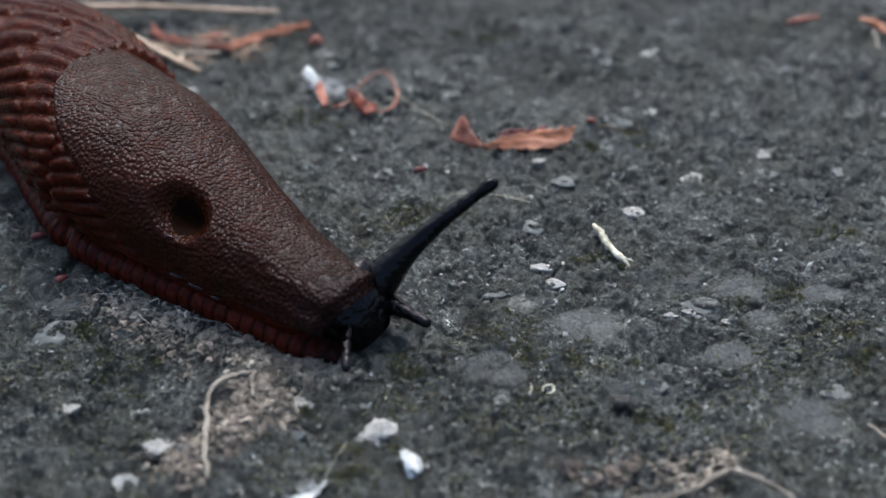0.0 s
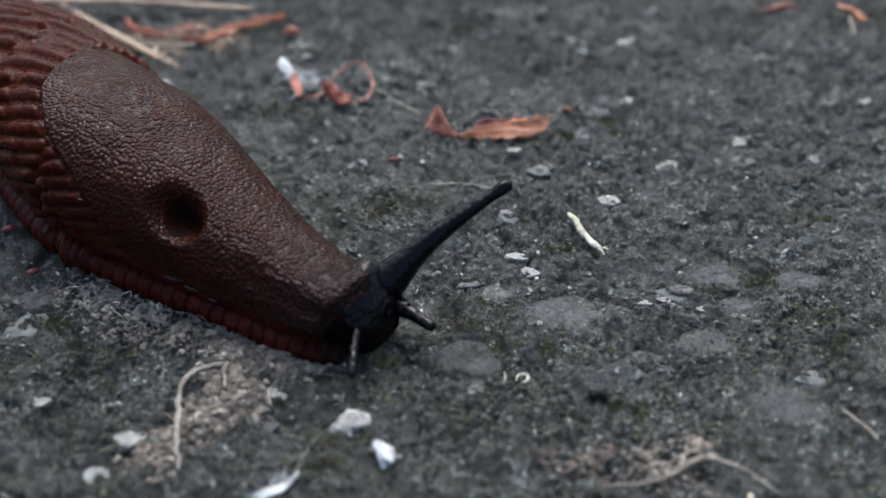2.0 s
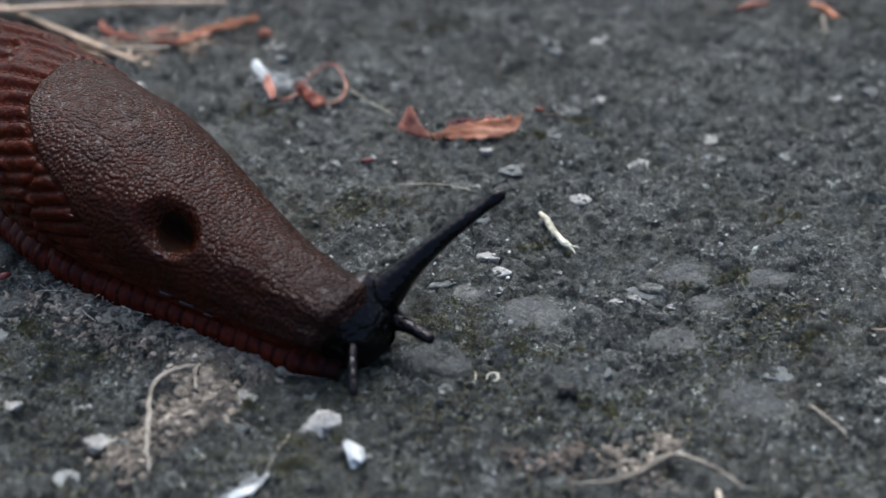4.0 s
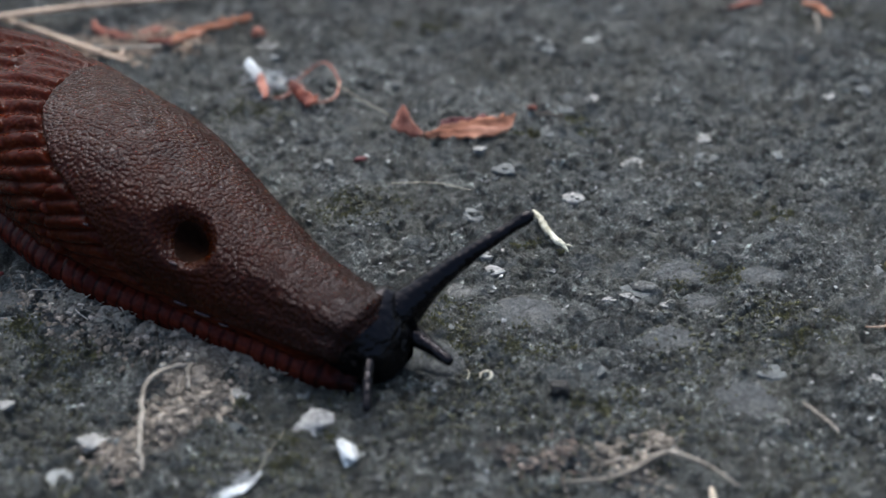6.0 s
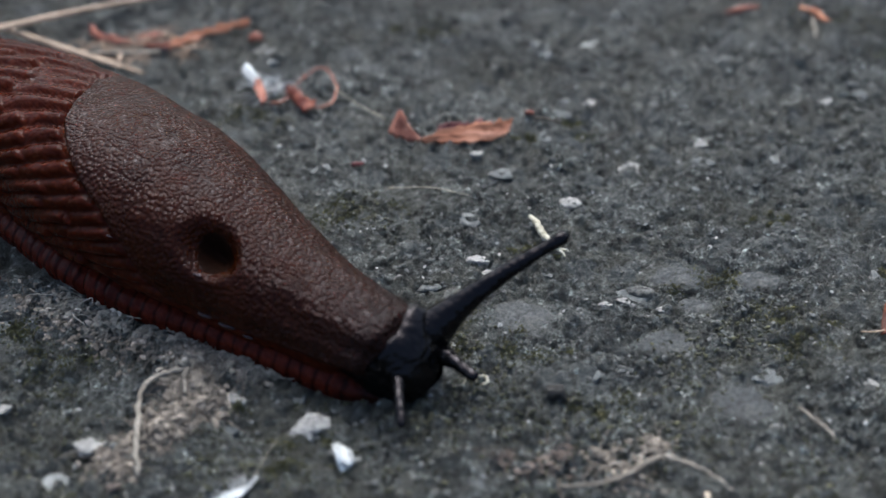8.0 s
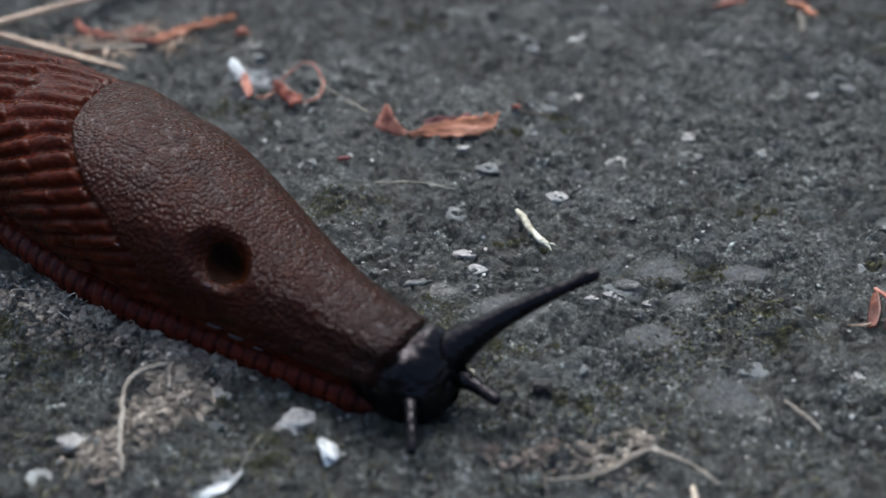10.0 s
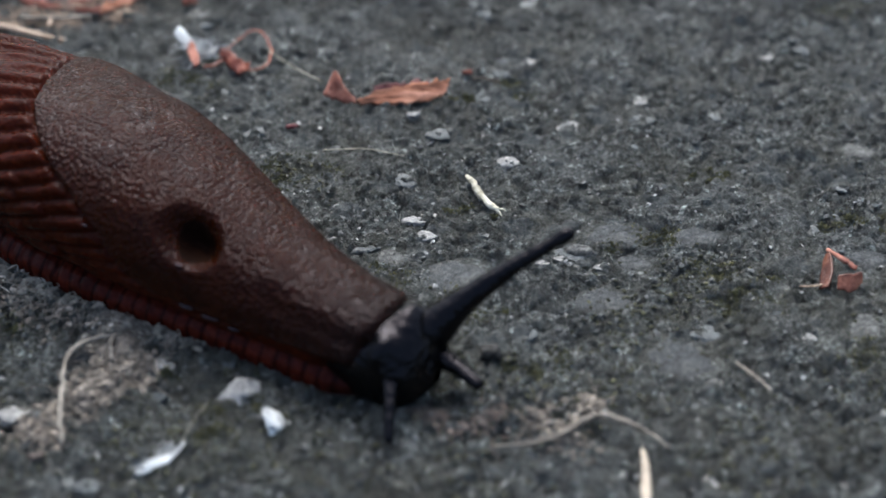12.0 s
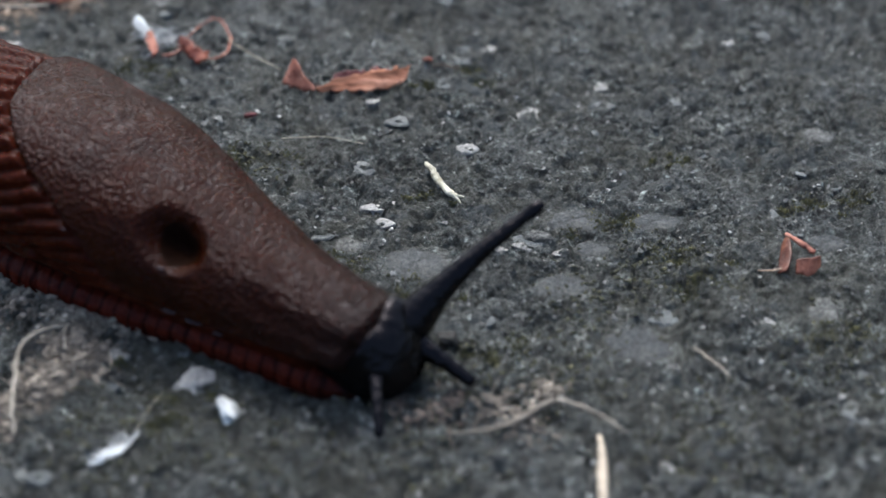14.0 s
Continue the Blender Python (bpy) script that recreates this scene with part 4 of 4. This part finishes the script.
stalk("bark_crumb", "upright orange-brown shred of bark behind the slug", [(-54.8, 168.4, 0.2), (-53.6, 169.3, 2.4), (-52.6, 170.4, 5.0)], [0.7, 1.1, 0.6], "bark", "bark", 20, 0.3, 23)
stalk("dark_twig", "thin blackish twig with a red bark end", [(18.2, 143.4, 0.2), (19.6, 143.2, 0.3), (21.4, 142.5, 0.2)], [0.14, 0.20, 0.12], "dark_twig", "twig", 18, 0.4, 24)
stalk("bark_crumb", "tiny wine-red crumb on asphalt", [(17.2, 143.6, 0.3), (17.8, 143.7, 0.4), (18.3, 143.5, 0.3)], [0.2, 0.34, 0.2], "scale_leaf", "bark", 10, 0.4, 25)
stalk("bark_crumb", "tiny wine-red crumb on asphalt", [(-38.5, 112.0, 0.3), (-38.0, 112.2, 0.45), (-37.5, 112.6, 0.3)], [0.3, 0.4, 0.2], "wine", "bark", 10, 0.4, 26)
stalk("curled_fibre", "tiny white curled rootlet end on asphalt", [(9.4, 96.6, 0.3), (9.6, 97.2, 0.4), (10.3, 97.2, 0.5), (10.4, 96.5, 0.4), (9.8, 96.3, 0.3)], [0.10, 0.14, 0.15, 0.14, 0.08], "twig_pale", "fibre", 24, 0.2, 27, sides=6)
stalk("hair_fibre", "thin pale fibre on asphalt", [(8.2, 96.0, 0.3), (8.4, 96.7, 0.4), (8.3, 97.5, 0.3)], [0.05, 0.08, 0.05], "twig_pale", "fibre", 12, 0.2, 28, sides=5)
stalk("hair_fibre", "thin pale fibre beside a downy tuft", [(-9.8, 84.6, 0.4), (-9.0, 87.0, 0.7), (-8.0, 89.4, 0.4)], [0.03, 0.035, 0.02], "twig_pale", "fibre", 20, 0.2, 29, sides=5)
stalk("dry_root", "bent grey-brown rootlet beside crumbled soil", [(-17.0, 98.3, 0.6), (-17.2, 97.0, 0.8), (-16.9, 95.0, 0.5)], [0.16, 0.22, 0.1], "root", "root", 24, 0.5, 30, group="dry rootlets")
stalk("bark_crumb", "tiny wine-red crumb on asphalt", [(-3.0, 133.6, 0.3), (-2.3, 133.5, 0.4), (-1.7, 133.7, 0.3)], [0.25, 0.35, 0.2], "wine", "bark", 10, 0.4, 12)
stalk("bark_crumb", "tiny wine-red crumb on asphalt", [(-42.8, 119.6, 0.3), (-42.0, 119.7, 0.5), (-41.4, 119.9, 0.3)], [0.3, 0.45, 0.2], "wine", "bark", 10, 0.4, 13)
stalk("bark_crumb", "tiny pinkish bark crumb beside crumbled soil", [(-22.2, 83.8, 0.2), (-21.6, 83.6, 0.3), (-21.0, 84.0, 0.2)], [0.25, 0.36, 0.2], "paper", "bark", 10, 0.4, 14)
stalk("bark_crumb", "small orange bark crumb beside a white stone", [(-17.0, 163.2, 0.4), (-16.2, 163.6, 0.8), (-15.4, 163.4, 0.4)], [0.4, 0.8, 0.3], "bark_skin", "bark", 10, 0.4, 15)

heap("soil_crumbs", "sandy brown crumbled soil with broken fibres", "soil",
     [(-17.5, 101.6, 1.6), (-15.0, 101.0, 1.8), (-12.4, 100.4, 1.6), (-17.0, 97.0, 2.2), (-15.5, 94.2, 2.4), (-22.0, 87.8, 2.2), (-18.5, 91.5, 2.4)],
     2600, (0.10, 0.80), "crumb", 81, 1.0, 0.5, 420)
heap("soil_crumbs", "sandy brown crumbled soil and rootlet bits", "soil",
     [(22.0, 84.4, 2.6), (20.0, 86.4, 1.8), (24.5, 88.0, 1.6), (-26.0, 105.0, 3.5), (-30.5, 107.0, 3.0), (-22.5, 102.6, 2.6), (-34.0, 109.5, 3.0)], 1500, (0.08, 0.5), "crumb", 82, 1.0, 0.5, 14)

heap("white_down", "wisps of fine white down caught on asphalt", "down",
     [(-15.6, 153.2, 1.5), (-13.0, 152.4, 1.4), (-14.0, 150.4, 1.0)], 10, (0.08, 0.3), "chalk", 88, 1.0, 0.5, 60)
heap("paper_crumbs", "pinkish-tan shreds of rotten bark on asphalt", "bark",
     [(11.4, 86.8, 1.0), (13.4, 85.6, 1.4), (15.6, 86.2, 1.4), (16.4, 87.6, 0.9), (-22.4, 87.2, 1.2)], 220, (0.08, 0.38), "paper", 86, 1.0, 0.4, 40)
# Real moss, spread thicker near the camera where it also stands in for shade.
heap("moss_crumbs", "thin olive-grey film of moss and soil crumbs, also shading the near asphalt", "moss",
     [(-30, 96, 7), (-38, 101, 6), (-26, 87, 6), (-26, 80, 7), (-12, 79, 6), (2, 79, 6), (14, 80, 6), (26, 91, 7), (36, 79, 7), (10, 97, 5), (-14, 86, 5), (-6, 84, 5), (4, 92, 5), (12, 91, 5), (20, 88, 6), (-3, 96, 4), (40, 84, 8), (52, 90, 7), (30, 99, 6), (-2, 124, 4), (36, 104, 5)],
     7000, (0.06, 0.34), "moss_shade_film", 87, 1.0, 0.6)
heap("silt_crumbs", "pale sandy silt crumbs with fine rootlets on asphalt", "soil",
     [(-25.6, 106.6, 2.2), (-22.0, 104.8, 1.8), (-18.1, 101.6, 2.0), (-14.7, 100.3, 2.0), (-12.1, 99.8, 1.8), (-9.8, 98.8, 1.5), (-30.5, 109.0, 2.4), (-17.0, 98.6, 1.6)],
     2200, (0.08, 0.55), "silt", 85, 1.0, 0.5, 260)

heap("dry_grass_bits", "bleached broken bits of dry grass on asphalt", "dry grass",
     [(-40.0, 161.0, 2.6), (-36.0, 163.6, 2.6), (-32.0, 161.0, 2.2), (-29.0, 165.8, 1.8), (-25.0, 162.6, 1.6)], 170, (0.12, 0.6), "straw", 83, 1.0, 0.5, 230)

for k, (mx, my, ms) in enumerate([
        (-2.1, 124.2, 2.6), (7.0, 104.2, 2.7), (9.6, 101.4, 2.6), (41.3, 122.4, 1.1), (38.6, 105.2, 2.6), (40.3, 101.0, 2.0),
        (14.6, 100.4, 1.8), (24.4, 142.3, 2.4), (-15.3, 146.4, 2.8), (-34.2, 105.9, 2.4), (-27.6, 99.6, 2.6), (8.6, 166.7, 3.0),
        (-7.0, 87.0, 2.0), (35.0, 111.7, 2.2), (54.4, 113.7, 2.2), (59.7, 113.8, 1.8), (52.8, 92.8, 2.6), (16.0, 116.9, 1.4),
        # the clump at 16.6, 139.3 also stands in for the bark flake's shadow
        (20.4, 92.8, 2.0), (16.6, 139.3, 0.9), (69.0, 159.0, 3.2), (62.5, 169.2, 3.0), (-4.5, 100.4, 1.8), (-16.0, 95.6, 2.0)]):
    moss_clump(mx, my, ms * 1.2, 300 + k, int(160 + 130 * ms))


# ---- stones bedded in the asphalt, last ----
def bed_stones():
    rng = random.Random(11)
    shapes = []
    for k in range(10):
        verts, faces = lump(rng, 3, 0.30, rng.uniform(0.5, 0.7), 9, 0.30)
        shapes.append([mesh_of("stone", [v * MM for v in verts], faces, MAT[m]) for m in ("aggregate", "pale_stone", "dark_stone", "white_stone")])

    def bed(x, y, size, kind, long=1.0, turn=None, proud=0.30):
        ob = child("stone", rng.choice(shapes)[kind], ground)
        z = height(x, y) + size * (proud - 0.35)
        ob.matrix_basis = pose(x * MM, y * MM, z * MM, rng.uniform(-8, 8), rng.uniform(-8, 8), rng.uniform(0, 360) if turn is None else turn)
        ob.matrix_basis = ob.matrix_basis @ Matrix.Diagonal((size * long, size, size * rng.uniform(0.7, 1.0), 1))

    for x, y, size, kind in ((10.8, 115.8, 1.3, 3), (11.5, 112.9, 0.85, 3), (28.6, 133.4, 1.1, 1), (36.8, 137.5, 1.3, 1),
                             (20.7, 125.6, 1.2, 1), (13.6, 131.6, 1.3, 0), (11.0, 134.6, 0.7, 1), (26.1, 110.2, 1.3, 0), (25.2, 147.8, 1.1, 1),
                             (32.9, 105.0, 0.75, 1), (-24.7, 89.8, 1.4, 1), (-33.6, 94.3, 0.8, 1), (-12.5, 94.9, 0.8, 1)):
        bed(x, y, size, kind, 1.25, rng.uniform(-25, 25), 0.14)
    for x, y, size, kind in ((-11.7, 122.6, 0.6, 1), (-31.3, 152.0, 1.1, 1), (-15.3, 162.0, 1.4, 1), (-17.7, 148.0, 0.6, 1), (34.0, 129.1, 1.6, 0),
                             (2.1, 113.4, 0.7, 1), (-14.4, 158.7, 1.1, 0), (-13.0, 152.4, 1.5, 1), (45.4, 95.9, 0.9, 1), 
                             (36.0, 90.2, 0.6, 1), (36.3, 96.7, 1.3, 0), (-38.2, 109.0, 1.1, 0), (24.4, 108.3, 0.6, 1),
                             (45.8, 95.9, 0.8, 3), (36.6, 96.5, 1.1, 0), (36.3, 90.0, 0.55, 3), (34.6, 83.3, 0.5, 3), (33.4, 85.6, 0.5, 1),
                             (32.8, 78.7, 0.7, 3), (47.8, 85.0, 0.6, 1), (49.2, 85.6, 0.5, 1), (44.1, 78.0, 0.6, 1), (53.9, 147.3, 1.0, 1), (37.6, 137.5, 1.0, 1),
                             (33.0, 105.1, 0.8, 3), (22.7, 107.6, 0.6, 3), (28.1, 107.2, 0.5, 3), (-38.8, 104.6, 0.5, 1), (20.9, 126.1, 0.9, 3), (12.7, 131.2, 1.1, 1)):
        bed(x, y, size, kind, 1.25, rng.uniform(-25, 25), 0.10)
    for k, (fx, fy, rx, ry, turn, pale) in enumerate(FLUSH):
        r, q = np.meshgrid(np.array([0, 0.3, 0.55, 0.75, 0.88, 0.95, 1.0]), np.linspace(0, 2 * np.pi, 41)[:-1], indexing="ij")
        corners = np.array([2 * math.pi * (c + rng.uniform(-0.3, 0.3)) / 7 for c in range(7)])
        edge = np.min([rng.uniform(0.74, 0.98) / np.maximum(np.cos(q - c), 0.25) for c in corners], axis=0) + 0.12 * (wave_noise(2 * np.cos(q) + 9, 2 * np.sin(q) + 9, 0.9, 60 + k) - 0.5) + 0.10 * (wave_noise(5 * np.cos(q) + 9, 5 * np.sin(q) + 9, 0.9, 80 + k) - 0.5)
        px, py = rx * r * edge * np.cos(q), ry * r * edge * np.sin(q)
        pz = 0.14 - 0.6 * r ** 9 + 0.12 * (wave_noise(px + 40, py, 1.1, 70 + k) - 0.5) + 0.07 * (wave_noise(px + 40, py, 0.4, 71 + k) - 0.5)
        me = mesh_of("stone", (np.stack([px, py, pz], -1) * MM).reshape(-1, 3).tolist(), grid_faces(7, 40, True), MAT["pale_flush_stone" if pale else "flush_stone"])
        child("stone", me, ground, at=pose(fx * MM, fy * MM, -0.62 * MM, 0, 0, turn))
    placed = 56
    while placed < 100:
        bed(rng.uniform(-50, 75), 76 + 95 * rng.random() ** 1.2, rng.uniform(1.4, 3.0), 0, rng.uniform(1.0, 1.5), None, rng.uniform(-0.2, -0.1))
        placed += 1
    while placed < 300:
        x, y = rng.uniform(-62, 80), 74 + 106 * rng.random() ** 1.2
        size = 0.45 + 0.75 * rng.random() ** 2
        bed(x, y, size, 0, rng.uniform(0.9, 1.5), None, rng.uniform(-0.14, 0.06))
        placed += 1


def scatter_grit():
    rng = random.Random(23)
    shapes = [lump(rng, 1, 0.35, 0.65) for _ in range(12)]
    arrays = [(np.array([tuple(v) for v in a]), np.array(f)) for a, f in shapes]
    gen = np.random.default_rng(5)
    verts, faces, total = [], [], 0
    count = 46000
    xs, ys = gen.uniform(-66, 82, count), 70 + 114 * gen.random(count) ** 1.25
    size = 0.07 + 0.30 * gen.random(count) ** 4
    zs = level(xs, ys) - size * 0.12
    turn, tilt = gen.uniform(0, 6.283, count), gen.normal(0, 0.25, (count, 2))
    for k in range(count):
        v, f = arrays[k % 12]
        p = v * size[k] * np.array([1.0, gen.uniform(0.5, 1.0), 0.6])
        c, s = math.cos(turn[k]), math.sin(turn[k])
        q = np.stack([c * p[:, 0] - s * p[:, 1], s * p[:, 0] + c * p[:, 1], p[:, 2] + tilt[k, 0] * p[:, 0] + tilt[k, 1] * p[:, 1]], -1)
        verts.append(q + (xs[k], ys[k], zs[k]))
        faces.append(f + total)
        total += len(v)
    me = mesh_of("grit", (np.concatenate(verts) * MM).tolist(), np.concatenate(faces).tolist(), MAT["grit"], smooth=False)
    ob = child("grit", me, ground, "fine grey grit and sand grains")
    tagged(ob, kind="stuff")


bed_stones()
scatter_grit()


# ---- what moves ----
SLUG_ROWS = [  # seconds, x, y in mm, heading
    (0.0, -24.02, 113.88, -35.64),
    (0.5, -23.40, 113.47, -35.34),
    (1.0, -22.83, 113.16, -35.05),
    (1.5, -22.21, 112.60, -34.66),
    (2.0, -21.59, 112.18, -34.45),
    (2.5, -20.92, 111.73, -34.30),
    (3.0, -20.30, 111.25, -34.01),
    (3.5, -19.71, 110.69, -33.78),
    (4.0, -19.21, 110.19, -33.63),
    (6.5, -16.24, 108.11, -33.97),
    (7.0, -15.57, 107.84, -34.01),
    (7.5, -14.89, 107.68, -33.83),
    (10.0, -11.63, 104.88, -34.51),
    (10.5, -10.97, 104.44, -34.37),
    (11.0, -10.17, 103.98, -34.20),
    (11.5, -9.62, 103.64, -34.12),
    (12.0, -8.86, 103.20, -33.92),
    (12.5, -8.17, 102.71, -33.53),
    (13.0, -7.48, 102.05, -33.48),
    (13.5, -6.83, 101.56, -33.61),
    (14.0, -6.20, 100.97, -33.68),
]
HEAD_ROWS = [  # seconds, reach in mm, turn
    (0.0, -3.05, 11.7),
    (0.5, -3.00, 12.8),
    (1.0, -2.86, 13.8),
    (1.5, -2.58, 13.4),
    (2.0, -2.23, 12.4),
    (2.5, -2.00, 11.5),
    (3.0, -2.08, 11.4),
    (3.5, -2.30, 12.1),
    (4.0, -2.20, 10.9),
    (6.5, -1.86, 8.8),
    (7.0, -1.76, 8.8),
    (7.5, -1.38, 7.3),
    (10.0, -0.40, 2.2),
    (10.5, 0.16, -0.7),
    (11.0, 0.10, -0.5),
    (11.5, -0.03, -0.1),
    (12.0, -0.18, 1.0),
    (12.5, -0.41, 2.2),
    (13.0, -0.67, 2.8),
    (13.5, -0.98, 3.7),
    (14.0, -1.26, 4.7),
]
TAIL_ROWS = [(0.0, -14.5), (1.0, -13.0), (2.0, -11.5), (3.0, -9.5), (4.0, -7.5), (6.5, -4.2), (7.5, -3.0), (10.0, 0.0), (12.0, 1.8), (14.0, 2.8)]  # seconds, turn
UPPER_TENTACLE_ROWS = [  # seconds, azimuth, rise
    (0.0, 37.7, 38.6),
    (0.5, 34.5, 40.6),
    (1.0, 37.5, 37.9),
    (1.5, 38.1, 34.5),
    (2.0, 40.6, 32.7),
    (2.5, 36.1, 34.6),
    (3.0, 35.2, 36.2),
    (3.5, 35.1, 38.1),
    (4.0, 39.0, 35.8),
    (6.5, 41.2, 30.4),
    (7.0, 41.7, 29.6),
    (7.5, 42.5, 30.9),
    (10.0, 36.1, 29.3),
    (10.5, 37.2, 30.1),
    (11.0, 45.3, 28.4),
    (11.5, 44.6, 29.8),
    (12.0, 41.0, 33.9),
    (12.5, 46.9, 32.8),
    (13.0, 48.1, 32.7),
    (13.5, 48.0, 33.5),
    (14.0, 48.3, 34.7),
]
LOWER_TENTACLE_LEFT_ROWS = [  # seconds, azimuth, rise
    (0.0, -16.5, 1.9),
    (0.5, -18.8, 3.0),
    (1.0, -18.2, 0.7),
    (1.5, -21.8, 0.7),
    (2.0, -24.5, 2.4),
    (2.5, -25.9, 1.4),
    (3.0, -23.4, 1.4),
    (3.5, -23.5, 1.4),
    (4.0, -21.8, 3.1),
    (6.5, -21.1, -4.6),
    (7.0, -24.0, -1.3),
    (7.5, -26.9, 6.1),
    (10.0, -17.4, 3.6),
    (10.5, -16.3, 8.9),
    (11.0, -16.2, 9.1),
    (11.5, -16.9, 3.3),
    (12.0, -18.6, -0.9),
    (12.5, -19.9, -3.6),
    (13.0, -11.0, -18.2),
    (13.5, -4.2, -25.5),
    (14.0, -1.1, -24.2),
]
LOWER_TENTACLE_RIGHT_ROWS = [  # seconds, azimuth, rise
    (0.0, -63.2, -6.9),
    (0.5, -62.5, -9.5),
    (1.0, -64.3, -11.2),
    (1.5, -66.8, -12.5),
    (2.0, -68.9, -10.7),
    (2.5, -70.5, -13.4),
    (3.0, -68.6, -12.8),
    (3.5, -66.0, -11.8),
    (4.0, -63.2, -14.8),
    (6.5, -65.8, -13.9),
    (7.0, -62.5, -12.3),
    (7.5, -58.5, -9.0),
    (10.0, -56.6, -12.9),
    (10.5, -57.3, -16.7),
    (11.0, -58.0, -18.7),
    (11.5, -60.9, -22.1),
    (12.0, -60.9, -25.1),
    (12.5, -58.9, -28.7),
    (13.0, -60.7, -28.9),
    (13.5, -61.3, -24.9),
    (14.0, -59.7, -21.4),
]
STALK_NEAR_ROWS = [(0.0, -30.6, 156.9, 140.5), (2.0, -30.0, 156.8, 140.5), (3.0, -29.8, 157.3, 143.0), (4.0, -29.8, 157.6, 147.0), (6.5, -29.8, 157.5, 151.5),
                   (7.5, -30.0, 157.1, 152.0), (10.0, -30.4, 156.5, 156.0), (14.0, -31.4, 156.0, 157.5)]  # seconds, x, y in mm, heading
STALK_FAR_ROWS = [(0.0, 171.6, 183.0), (2.0, 170.8, 180.5), (3.0, 170.8, 182.5), (4.0, 171.0, 189.0), (6.5, 170.7, 200.0), (7.5, 171.1, 206.5),
                  (10.0, 172.0, 215.5), (14.0, 172.2, 218.0)]  # seconds, y in mm, heading
HEAD_PIVOT = (10.0, 0.0, 0.0)


def in_head(root, azimuth, rise):
    x, y, z = ((r - h) * MM for r, h in zip(root, HEAD_AT))
    return pose(x, y, z, 0, -rise, azimuth)


def motions():
    walk(slug, [(t, pose(x * MM, y * MM, 0, 0, 0, turn)) for t, x, y, turn in SLUG_ROWS])
    off = [(h - p) * MM for h, p in zip(HEAD_AT, HEAD_PIVOT)]
    walk(slug_head, [(t, pose((10.0 + reach) * MM, 0, 0, 0, 0, turn) @ Matrix.Translation(off)) for t, reach, turn in HEAD_ROWS])
    walk(stalk_near, [(t, pose(x * MM, y * MM, height(x, y) * MM, 0, 0, turn)) for t, x, y, turn in STALK_NEAR_ROWS])
    walk(stalk_far, [(t, pose(-0.038, y * MM, -0.0001, 0, 0, turn)) for t, y, turn in STALK_FAR_ROWS])
    walk(slug_tail, [(t, pose(-13.0 * MM, 2.9 * MM, 0, 0, 0, turn)) for t, turn in TAIL_ROWS])
    walk(feeler_up, [(t, in_head((22.0, 1.5, 4.6), az, el)) for t, az, el in UPPER_TENTACLE_ROWS])
    walk(feeler_left, [(t, in_head((23.5, 1.5, 2.9), az, el)) for t, az, el in LOWER_TENTACLE_LEFT_ROWS])
    walk(feeler_right, [(t, in_head((21.9, -3.2, 3.0), az, el)) for t, az, el in LOWER_TENTACLE_RIGHT_ROWS])


motions()
